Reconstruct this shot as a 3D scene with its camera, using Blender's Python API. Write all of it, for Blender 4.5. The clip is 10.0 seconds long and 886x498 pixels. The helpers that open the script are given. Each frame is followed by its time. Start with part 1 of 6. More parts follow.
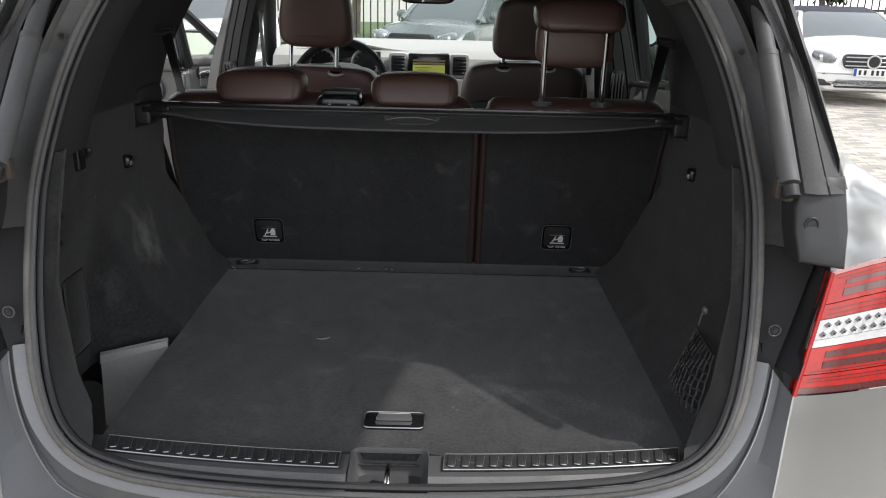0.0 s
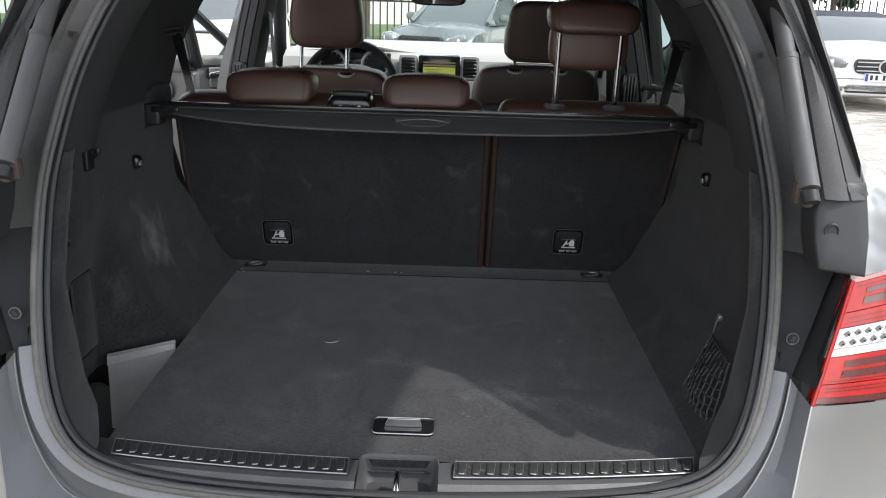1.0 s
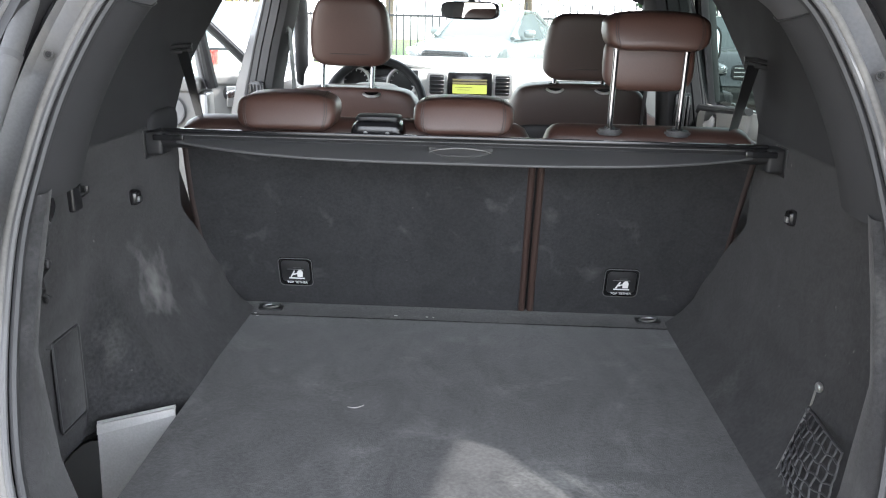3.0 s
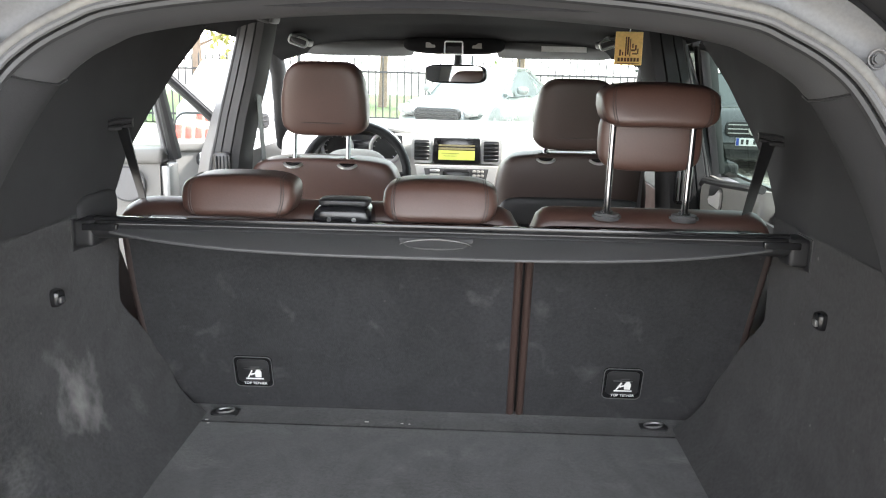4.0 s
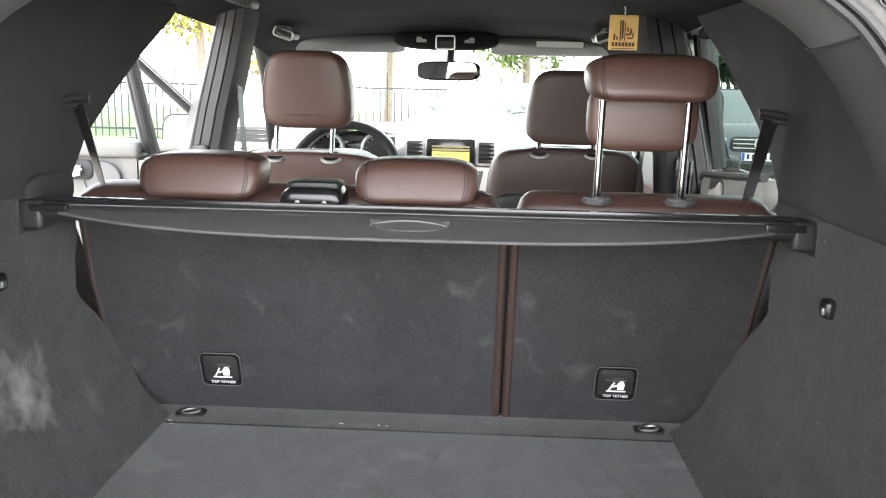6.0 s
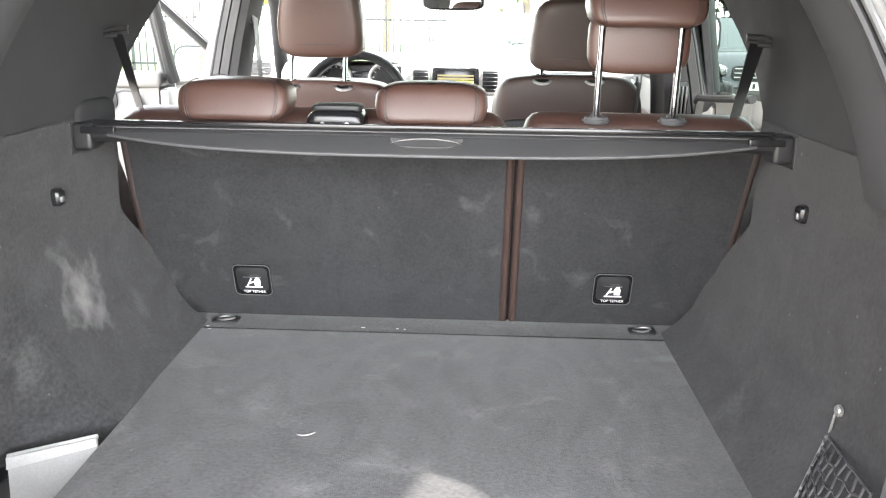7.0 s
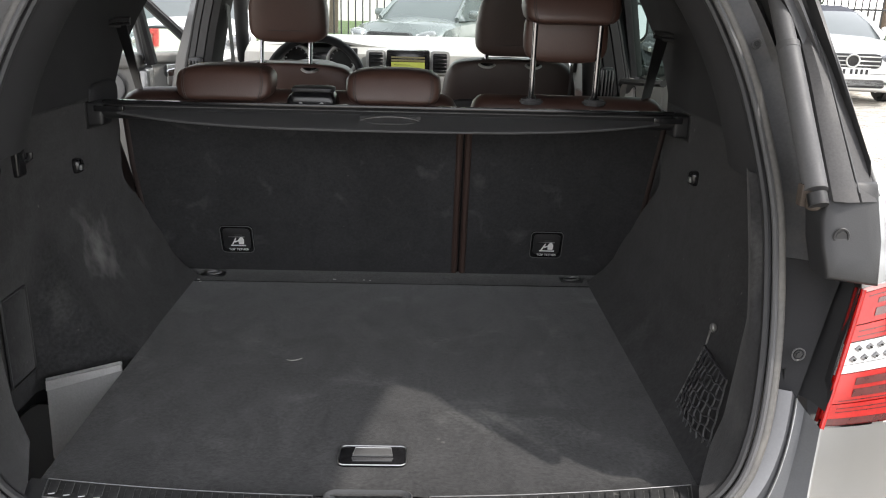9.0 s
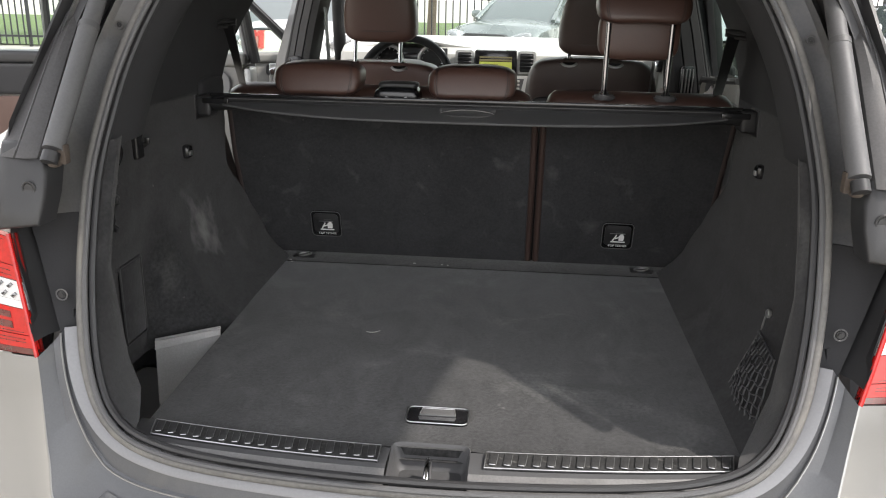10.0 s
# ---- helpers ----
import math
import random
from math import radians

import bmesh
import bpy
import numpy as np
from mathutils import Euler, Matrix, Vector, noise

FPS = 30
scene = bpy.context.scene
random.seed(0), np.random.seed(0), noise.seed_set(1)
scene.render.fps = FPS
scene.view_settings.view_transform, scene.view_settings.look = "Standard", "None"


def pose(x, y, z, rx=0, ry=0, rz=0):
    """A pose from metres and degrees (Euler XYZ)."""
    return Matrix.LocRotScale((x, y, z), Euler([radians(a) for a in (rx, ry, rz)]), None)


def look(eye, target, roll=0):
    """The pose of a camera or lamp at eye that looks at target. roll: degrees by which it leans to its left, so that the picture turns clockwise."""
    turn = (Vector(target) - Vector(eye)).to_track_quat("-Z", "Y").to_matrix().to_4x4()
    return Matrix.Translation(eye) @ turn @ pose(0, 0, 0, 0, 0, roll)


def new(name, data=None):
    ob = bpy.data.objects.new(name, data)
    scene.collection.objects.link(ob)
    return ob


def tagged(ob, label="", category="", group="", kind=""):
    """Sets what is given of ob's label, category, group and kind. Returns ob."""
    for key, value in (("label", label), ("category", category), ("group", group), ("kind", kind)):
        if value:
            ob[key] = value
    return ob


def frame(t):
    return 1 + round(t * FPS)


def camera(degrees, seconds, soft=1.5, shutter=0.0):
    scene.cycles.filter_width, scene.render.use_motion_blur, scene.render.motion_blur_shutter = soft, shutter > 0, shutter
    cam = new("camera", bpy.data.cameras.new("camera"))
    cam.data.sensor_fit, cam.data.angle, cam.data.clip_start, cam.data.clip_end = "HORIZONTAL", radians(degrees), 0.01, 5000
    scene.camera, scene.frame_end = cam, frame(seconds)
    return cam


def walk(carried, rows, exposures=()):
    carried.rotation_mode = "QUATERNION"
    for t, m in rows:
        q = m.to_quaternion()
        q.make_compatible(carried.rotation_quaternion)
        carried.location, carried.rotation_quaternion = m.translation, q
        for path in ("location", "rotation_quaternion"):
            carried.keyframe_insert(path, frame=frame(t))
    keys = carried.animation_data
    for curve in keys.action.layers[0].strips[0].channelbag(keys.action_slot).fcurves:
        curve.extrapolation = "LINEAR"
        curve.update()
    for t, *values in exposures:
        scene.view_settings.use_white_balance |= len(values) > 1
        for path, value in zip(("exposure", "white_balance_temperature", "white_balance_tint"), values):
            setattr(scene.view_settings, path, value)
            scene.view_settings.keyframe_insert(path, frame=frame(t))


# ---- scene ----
cam = camera(57.0, 10.0, 1.1)
PATH = [
    (0, (0.074, -1.076, 1.465), (0.075, 0.833, 0.865), 1.4),
    (0.5, (0.075, -1.069, 1.465), (0.06, 0.84, 0.867), 1.5),
    (1, (0.067, -1.057, 1.461), (0.05, 0.852, 0.867), 1.7),
    (1.5, (0.062, -1.022, 1.451), (-0.02, 0.887, 0.859), 1.3),
    (2, (0.06, -0.969, 1.449), (-0.027, 0.939, 0.856), 1.2),
    (3.3, (0.024, -0.757, 1.46), (-0.044, 1.171, 0.932), 1.3),
    (3.5, (0.034, -0.707, 1.466), (-0.035, 1.233, 0.983), 1.2),
    (4, (0.055, -0.597, 1.481), (-0.01, 1.353, 1.042), 1.2),
    (4.5, (0.083, -0.523, 1.477), (0.011, 1.433, 1.069), 1.2),
    (5, (0.11, -0.47, 1.454), (0.03, 1.491, 1.068), 1.2),
    (5.2, (0.116, -0.452, 1.443), (0.032, 1.508, 1.056), 1.1),
    (6.5, (0.091, -0.573, 1.397), (0.011, 1.383, 0.984), 1.3),
    (7, (0.084, -0.649, 1.401), (0.007, 1.272, 0.852), 0.8),
    (7.5, (0.068, -0.737, 1.414), (0.034, 1.177, 0.836), 0.6),
    (8, (0.079, -0.798, 1.429), (0.14, 1.11, 0.833), 1.0),
    (8.5, (0.087, -0.863, 1.434), (0.143, 1.044, 0.832), 1.2),
    (9, (0.068, -0.933, 1.444), (0.119, 0.974, 0.844), 1.5),
    (9.5, (0.071, -1.002, 1.446), (0.029, 0.906, 0.845), 1.7),
    (10, (0.113, -1.051, 1.444), (-0.062, 0.849, 0.844), 1.0),
]
EXPOSURES = [(0, 1.69, 6450, 11), (0.5, 1.79, 6400, 11), (1, 1.97, 6300, 11), (2, 2.49, 6050, 11), (3.5, 3.81, 6250, 11), (4.5, 3.69, 6500, 11), (5.2, 3.54, 6500, 11), (6.5, 4.74, 6500, 11), (7, 4.79, 6600, 12), (7.5, 4.14, 6700, 12), (8, 3.09, 6800, 12), (8.5, 2.49, 6700, 12), (9, 2.24, 6600, 12), (9.5, 2.59, 6650, 12), (10, 2.39, 6700, 12)]
walk(cam, [(t, look(eye, target, roll)) for t, eye, target, roll in PATH], EXPOSURES)

# ---- light ----
SUN_DIR = Vector((-0.725, 0.15, -1.0)).normalized()
world = bpy.data.worlds.new("sky")
scene.world = world
world.use_nodes = True
wn, wl = world.node_tree.nodes, world.node_tree.links
sky = wn.new("ShaderNodeTexSky")
sky.sky_type = "NISHITA"
sky.sun_disc = False
sky.sun_elevation = math.asin(-SUN_DIR.z)
sky.sun_rotation = math.atan2(-SUN_DIR.x, -SUN_DIR.y)
sky.air_density, sky.dust_density, sky.ozone_density = 1.0, 0.15, 1.0
milky = wn.new("ShaderNodeHueSaturation")
milky.inputs["Saturation"].default_value = 0.16
wl.new(sky.outputs[0], milky.inputs["Color"])
wl.new(milky.outputs[0], wn["Background"].inputs[0])
wn["Background"].inputs[1].default_value = 0.15
sun = new("sun", bpy.data.lights.new("sun", "SUN"))
sun.data.energy, sun.data.angle, sun.data.color = 1.02, radians(1.3), (1.0, 0.96, 0.9)
sun.matrix_world = Matrix.Translation((0, 0, 20)) @ SUN_DIR.to_track_quat("-Z", "Y").to_matrix().to_4x4()


# ---- materials ----
def material(name, color, rough=0.6, metal=0.0, vary=0.15, scale=6.0, grain=200.0, bump=0.1, depth=0.001, coat=0.0, spec=0.5,
             stain=None, sheen=0.0, island=False, spot=None, nap=0.0, specks=0.0):
    """A surface with large blotches, fine grain and relief; scales are cycles per metre."""
    m = bpy.data.materials.new(name)
    m.use_nodes = True
    n, l = m.node_tree.nodes, m.node_tree.links
    b = n["Principled BSDF"]
    b.inputs["Roughness"].default_value, b.inputs["Metallic"].default_value = rough, metal
    b.inputs["Specular IOR Level"].default_value = spec
    b.inputs["Coat Weight"].default_value = coat
    b.inputs["Coat Roughness"].default_value = 0.08
    if sheen:
        b.inputs["Sheen Weight"].default_value = sheen
        b.inputs["Sheen Roughness"].default_value = 0.5
    co = n.new("ShaderNodeTexCoord")
    big, fine = n.new("ShaderNodeTexNoise"), n.new("ShaderNodeTexNoise")
    big.inputs["Scale"].default_value, big.inputs["Detail"].default_value = scale, 5
    fine.inputs["Scale"].default_value, fine.inputs["Detail"].default_value = grain, 3
    l.new(co.outputs["Object"], big.inputs["Vector"])
    l.new(co.outputs["Object"], fine.inputs["Vector"])
    mix = n.new("ShaderNodeMix")
    mix.data_type = "FLOAT"
    mix.inputs[0].default_value = 0.45
    l.new(big.outputs["Fac"], mix.inputs[2])
    l.new(fine.outputs["Fac"], mix.inputs[3])
    ramp = n.new("ShaderNodeMapRange")
    ramp.inputs[1].default_value, ramp.inputs[2].default_value = 0.3, 0.7
    ramp.inputs[3].default_value, ramp.inputs[4].default_value = 1 - vary, 1 + vary
    l.new(mix.outputs[0], ramp.inputs[0])
    tone = n.new("ShaderNodeVectorMath")
    tone.operation = "SCALE"
    tone.inputs[0].default_value = color
    l.new(ramp.outputs[0], tone.inputs["Scale"])
    out = tone.outputs[0]
    if island:
        info = n.new("ShaderNodeObjectInfo")
        geo = n.new("ShaderNodeNewGeometry")
        add = n.new("ShaderNodeMath")
        add.operation = "ADD"
        l.new(info.outputs["Random"], add.inputs[0])
        l.new(geo.outputs["Random Per Island"], add.inputs[1])
        fr = n.new("ShaderNodeMath")
        fr.operation = "FRACT"
        l.new(add.outputs[0], fr.inputs[0])
        r2 = n.new("ShaderNodeMapRange")
        r2.inputs[3].default_value, r2.inputs[4].default_value = 0.7, 1.3
        l.new(fr.outputs[0], r2.inputs[0])
        t2 = n.new("ShaderNodeVectorMath")
        t2.operation = "SCALE"
        l.new(out, t2.inputs[0])
        l.new(r2.outputs[0], t2.inputs["Scale"])
        out = t2.outputs[0]
    if stain:
        tint, size, lo, hi = stain
        st = n.new("ShaderNodeTexNoise")
        st.inputs["Scale"].default_value, st.inputs["Detail"].default_value = size, 8
        st.inputs["Distortion"].default_value = 0.6
        l.new(co.outputs["Object"], st.inputs["Vector"])
        r3 = n.new("ShaderNodeMapRange")
        r3.inputs[1].default_value, r3.inputs[2].default_value = lo, hi
        l.new(st.outputs["Fac"], r3.inputs[0])
        mx = n.new("ShaderNodeMix")
        mx.data_type = "RGBA"
        l.new(r3.outputs[0], mx.inputs[0])
        l.new(out, mx.inputs[6])
        mx.inputs[7].default_value = (*tint, 1)
        out = mx.outputs[2]
    if nap:
        # brushed pile: soft streaks that wander in direction
        wv = n.new("ShaderNodeTexNoise")
        wv.inputs["Scale"].default_value, wv.inputs["Detail"].default_value, wv.inputs["Distortion"].default_value = 5.0, 6, 3.0
        st2 = n.new("ShaderNodeMapping")
        st2.inputs["Scale"].default_value = (1.4, 0.8, 1.2)
        st2.inputs["Rotation"].default_value = (0.2, 0.1, 0.5)
        l.new(co.outputs["Object"], st2.inputs["Vector"])
        l.new(st2.outputs[0], wv.inputs["Vector"])
        pile = n.new("ShaderNodeTexNoise")
        pile.inputs["Scale"].default_value, pile.inputs["Detail"].default_value = 150, 4
        l.new(co.outputs["Object"], pile.inputs["Vector"])
        su = n.new("ShaderNodeMath")
        su.operation = "MULTIPLY_ADD"
        su.inputs[1].default_value = 1.15
        l.new(pile.outputs["Fac"], su.inputs[0])
        l.new(wv.outputs["Fac"], su.inputs[2])
        rn = n.new("ShaderNodeMapRange")
        rn.inputs[1].default_value, rn.inputs[2].default_value = 0.78, 1.38
        rn.inputs[3].default_value, rn.inputs[4].default_value = 1 - nap, 1 + nap
        l.new(su.outputs[0], rn.inputs[0])
        tn = n.new("ShaderNodeVectorMath")
        tn.operation = "SCALE"
        l.new(out, tn.inputs[0])
        l.new(rn.outputs[0], tn.inputs["Scale"])
        out = tn.outputs[0]
    if specks:
        vo = n.new("ShaderNodeTexVoronoi")
        vo.inputs["Scale"].default_value = 55
        l.new(co.outputs["Object"], vo.inputs["Vector"])
        gate2 = n.new("ShaderNodeTexNoise")
        gate2.inputs["Scale"].default_value = 23
        l.new(co.outputs["Object"], gate2.inputs["Vector"])
        mm = n.new("ShaderNodeMath")
        mm.operation = "SUBTRACT"
        l.new(gate2.outputs["Fac"], mm.inputs[0])
        l.new(vo.outputs["Distance"], mm.inputs[1])
        rq = n.new("ShaderNodeMapRange")
        rq.inputs[1].default_value, rq.inputs[2].default_value, rq.inputs[4].default_value = 0.54, 0.60, specks
        l.new(mm.outputs[0], rq.inputs[0])
        mq = n.new("ShaderNodeMix")
        mq.data_type = "RGBA"
        l.new(rq.outputs[0], mq.inputs[0])
        l.new(out, mq.inputs[6])
        mq.inputs[7].default_value = (0.30, 0.29, 0.27, 1)
        out = mq.outputs[2]
    if spot:
        where, size, tint = spot
        mp = n.new("ShaderNodeMapping")
        mp.vector_type = "TEXTURE"
        mp.inputs["Location"].default_value, mp.inputs["Scale"].default_value = where, size
        l.new(co.outputs["Object"], mp.inputs["Vector"])
        ln = n.new("ShaderNodeVectorMath")
        ln.operation = "LENGTH"
        l.new(mp.outputs[0], ln.inputs[0])
        sn = n.new("ShaderNodeTexNoise")
        sn.inputs["Scale"].default_value, sn.inputs["Detail"].default_value = 28, 9
        l.new(co.outputs["Object"], sn.inputs["Vector"])
        sm = n.new("ShaderNodeMath")
        sm.operation = "MULTIPLY_ADD"
        sm.inputs[1].default_value, sm.inputs[2].default_value = 2.2, -1.5
        l.new(sn.outputs["Fac"], sm.inputs[0])
        ad = n.new("ShaderNodeMath")
        ad.operation = "SUBTRACT"
        l.new(sm.outputs[0], ad.inputs[0])
        l.new(ln.outputs["Value"], ad.inputs[1])
        rs = n.new("ShaderNodeMapRange")
        rs.inputs[1].default_value, rs.inputs[2].default_value, rs.inputs[4].default_value = -1.35, 0.05, 0.85
        l.new(ad.outputs[0], rs.inputs[0])
        ms = n.new("ShaderNodeMix")
        ms.data_type = "RGBA"
        l.new(rs.outputs[0], ms.inputs[0])
        l.new(out, ms.inputs[6])
        ms.inputs[7].default_value = (*tint, 1)
        out = ms.outputs[2]
    l.new(out, b.inputs["Base Color"])
    rr = n.new("ShaderNodeMapRange")
    rr.inputs[1].default_value, rr.inputs[2].default_value = 0.3, 0.7
    rr.inputs[3].default_value, rr.inputs[4].default_value = max(0.02, rough * 0.85), min(1, rough * 1.15)
    l.new(big.outputs["Fac"], rr.inputs[0])
    l.new(rr.outputs[0], b.inputs["Roughness"])
    if bump:
        bp = n.new("ShaderNodeBump")
        bp.inputs["Strength"].default_value, bp.inputs["Distance"].default_value = bump, depth
        l.new(fine.outputs["Fac"], bp.inputs["Height"])
        l.new(bp.outputs[0], b.inputs["Normal"])
    return m


def glass(name, color=(0.9, 0.95, 0.93), rough=0.0):
    """A thin clear pane: mostly straight through, with a mirror gloss at grazing angles."""
    m = bpy.data.materials.new(name)
    m.use_nodes = True
    n, l = m.node_tree.nodes, m.node_tree.links
    n.remove(n["Principled BSDF"])
    tr, gl, mx, fr, pw = n.new("ShaderNodeBsdfTransparent"), n.new("ShaderNodeBsdfGlossy"), n.new("ShaderNodeMixShader"), n.new("ShaderNodeLayerWeight"), n.new("ShaderNodeMath")
    tr.inputs[0].default_value = (*color, 1)
    gl.inputs["Roughness"].default_value = rough
    pw.operation = "POWER"
    pw.inputs[1].default_value = 8.0
    l.new(fr.outputs["Facing"], pw.inputs[0])
    l.new(pw.outputs[0], mx.inputs[0])
    l.new(tr.outputs[0], mx.inputs[1])
    l.new(gl.outputs[0], mx.inputs[2])
    l.new(mx.outputs[0], n["Material Output"].inputs[0])
    return m


def glowing(name, color, strength):
    m = bpy.data.materials.new(name)
    m.use_nodes = True
    b = m.node_tree.nodes["Principled BSDF"]
    b.inputs["Base Color"].default_value = (*color, 1)
    b.inputs["Emission Color"].default_value = (*color, 1)
    b.inputs["Emission Strength"].default_value = strength
    return m


CARPET = material("boot_carpet", (0.0272, 0.0269, 0.0268), 0.95, nap=0.55, specks=0.15, vary=0.34, scale=5, grain=560, bump=0.45, depth=0.0015, spec=0.15, sheen=0.25,
                  stain=((0.085, 0.085, 0.081), 8, 0.55, 0.86))
WALL_CARPET = material("side_carpet", (0.0257, 0.0256, 0.0267), 0.95, nap=0.32, specks=0.2, vary=0.26, scale=5, grain=650, bump=0.4, depth=0.0012, spec=0.12, sheen=0.15,
                       stain=((0.085, 0.085, 0.082), 6, 0.60, 0.95), spot=((-0.583, 0.625, 0.925), (0.05, 0.085, 0.075), (0.21, 0.205, 0.20)))
SEAT_CARPET = material("seatback_felt", (0.0262, 0.0262, 0.0279), 0.95, nap=0.2, specks=0.12, vary=0.22, scale=6, grain=600, bump=0.35, depth=0.0015, spec=0.15, sheen=0.2,
                       stain=((0.095, 0.095, 0.095), 12, 0.60, 0.9))
LEATHER = material("brown_leather", (0.060, 0.031, 0.024), 0.42, vary=0.12, scale=8, grain=320, bump=0.25, depth=0.0008, spec=0.5)
LEATHER_SHADED = material("shaded_brown_leather", (0.040, 0.025, 0.021), 0.45, vary=0.12, scale=8, grain=320, bump=0.25, depth=0.0008)
SILL_GREY = material("sill_plastic", (0.150, 0.148, 0.146), 0.38, vary=0.25, scale=14, grain=300, bump=0.15, depth=0.0008, stain=((0.14, 0.137, 0.13), 18, 0.5, 0.8))
LIP_GREY = material("lip_plastic", (0.050, 0.050, 0.052), 0.55, vary=0.12, scale=7, grain=500, bump=0.2, depth=0.0006)
HANDLE_GREY = material("handle_paddle", (0.10, 0.10, 0.10), 0.4, vary=0.2, scale=40, grain=300, bump=0.1)
CORNER_GREY = material("corner_plastic", (0.062, 0.064, 0.069), 0.38, vary=0.15, scale=6, grain=400, bump=0.1, depth=0.0006, stain=((0.10, 0.098, 0.094), 8, 0.55, 0.85))
FILM = material("dirty_black_film", (0.030, 0.031, 0.034), 0.25, vary=0.4, scale=25, grain=200, bump=0.15, depth=0.001, stain=((0.16, 0.16, 0.16), 22, 0.48, 0.7))
PILLAR_PLASTIC = material("worn_pillar_plastic", (0.050, 0.049, 0.050), 0.62, vary=0.25, scale=9, grain=300, bump=0.15, depth=0.0008, spec=0.35, stain=((0.085, 0.080, 0.074), 9, 0.52, 0.85))
LEATHER_DARK = material("dark_leather", (0.030, 0.021, 0.019), 0.5, vary=0.12, scale=8, grain=320, bump=0.25, depth=0.0008)
BLACK = material("black_plastic", (0.018, 0.018, 0.019), 0.5, vary=0.15, scale=12, grain=500, bump=0.2, depth=0.0006)
WHEEL_BLACK = material("wheel_leather", (0.012, 0.012, 0.0125), 0.55, vary=0.12, scale=20, grain=500, bump=0.1, depth=0.0005, spec=0.2)
BLACK_GLOSS = material("black_gloss_plastic", (0.012, 0.012, 0.013), 0.22, vary=0.1, scale=10, grain=100, bump=0.0)
GREY_TRIM = material("grey_plastic_trim", (0.068, 0.068, 0.070), 0.6, vary=0.1, scale=6, grain=500, bump=0.25, depth=0.0008)
GATE_GREY = material("tailgate_plastic", (0.14, 0.14, 0.142), 0.5, vary=0.12, scale=6, grain=400, bump=0.15, depth=0.0006)
PILLAR_GREY = material("middle_pillar_trim", (0.042, 0.042, 0.043), 0.7, vary=0.12, scale=6, grain=400, bump=0.2, depth=0.0006)
DARK_TRIM = material("dark_pillar_trim", (0.0265, 0.0265, 0.028), 0.85, vary=0.12, scale=6, grain=400, bump=0.25, depth=0.0008, spec=0.25)
HEADLINER = material("headliner_cloth", (0.0175, 0.0172, 0.0185), 0.95, vary=0.08, scale=5, grain=600, bump=0.3, depth=0.0008, spec=0.05)
RUBBER = material("seal_rubber", (0.095, 0.092, 0.087), 0.7, vary=0.3, scale=14, grain=150, bump=0.2, depth=0.001,
                  stain=((0.16, 0.15, 0.13), 10, 0.5, 0.8))
PAINT = material("silver_paint", (0.235, 0.235, 0.232), 0.32, metal=0.55, vary=0.04, scale=3, grain=900, bump=0.0, coat=0.6)
JAMB_PAINT = material("jamb_paint", (0.145, 0.145, 0.148), 0.4, metal=0.5, vary=0.1, scale=8, grain=300, bump=0.0, coat=0.3,
                      stain=((0.12, 0.115, 0.105), 7, 0.6, 0.9))
GUTTER = material("dark_jamb_plastic", (0.070, 0.070, 0.073), 0.42, vary=0.25, scale=8, grain=250, bump=0.1, depth=0.001,
                  stain=((0.15, 0.14, 0.125), 7, 0.50, 0.85))
STRUT = material("strut_tube", (0.078, 0.078, 0.081), 0.62, vary=0.15, scale=15, grain=300, bump=0.08, depth=0.0005,
                 stain=((0.11, 0.105, 0.10), 9, 0.55, 0.85))
BLADE = material("blade_vinyl", (0.062, 0.062, 0.063), 0.42, vary=0.15, scale=10, grain=400, bump=0.15, depth=0.0005)
SCUFF_DARK = material("scuff_plate_dark", (0.060, 0.060, 0.060), 0.36, metal=0.35, vary=0.35, scale=40, grain=260, bump=0.12, stain=((0.19, 0.185, 0.17), 70, 0.60, 0.74))
SCUFF = material("scuff_metal", (0.27, 0.27, 0.268), 0.42, metal=0.75, vary=0.3, scale=30, grain=200, bump=0.1, stain=((0.35, 0.34, 0.32), 60, 0.62, 0.75))
POST_STEEL = material("post_steel", (0.42, 0.42, 0.43), 0.16, metal=1.0, vary=0.08, bump=0.0)
CHROME = material("chrome", (0.75, 0.75, 0.76), 0.12, metal=1.0, vary=0.05, bump=0.0)
STEEL = material("worn_steel", (0.5, 0.5, 0.5), 0.35, metal=1.0, vary=0.2, scale=40, bump=0.1)
BIN_GREY = material("grey_bin_plastic", (0.29, 0.287, 0.283), 0.55, vary=0.16, scale=14, grain=300, bump=0.1,
                    stain=((0.28, 0.28, 0.28), 14, 0.6, 0.8))
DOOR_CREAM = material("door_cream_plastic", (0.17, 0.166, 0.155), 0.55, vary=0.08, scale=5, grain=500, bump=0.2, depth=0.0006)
CREAM = material("cream_plastic", (0.40, 0.39, 0.365), 0.55, vary=0.06, scale=5, grain=500, bump=0.2, depth=0.0006)
PALE_SILVER = material("pale_silver_plastic", (0.55, 0.55, 0.54), 0.35, metal=0.2, vary=0.05, bump=0.0)
SILVER_TRIM = material("silver_trim", (0.55, 0.55, 0.54), 0.3, metal=0.8, vary=0.05, bump=0.0)
RED_LENS = material("red_lens", (0.38, 0.009, 0.007), 0.18, vary=0.22, scale=70, grain=200, bump=0.0, coat=0.35, spec=0.3)
RED_DEEP = material("deep_red_lens", (0.075, 0.006, 0.006), 0.15, vary=0.3, scale=90, grain=300, bump=0.0, coat=0.6)
PINK_LENS = material("pale_red_lens", (0.38, 0.16, 0.15), 0.15, vary=0.2, scale=60, grain=300, bump=0.0, coat=0.6)
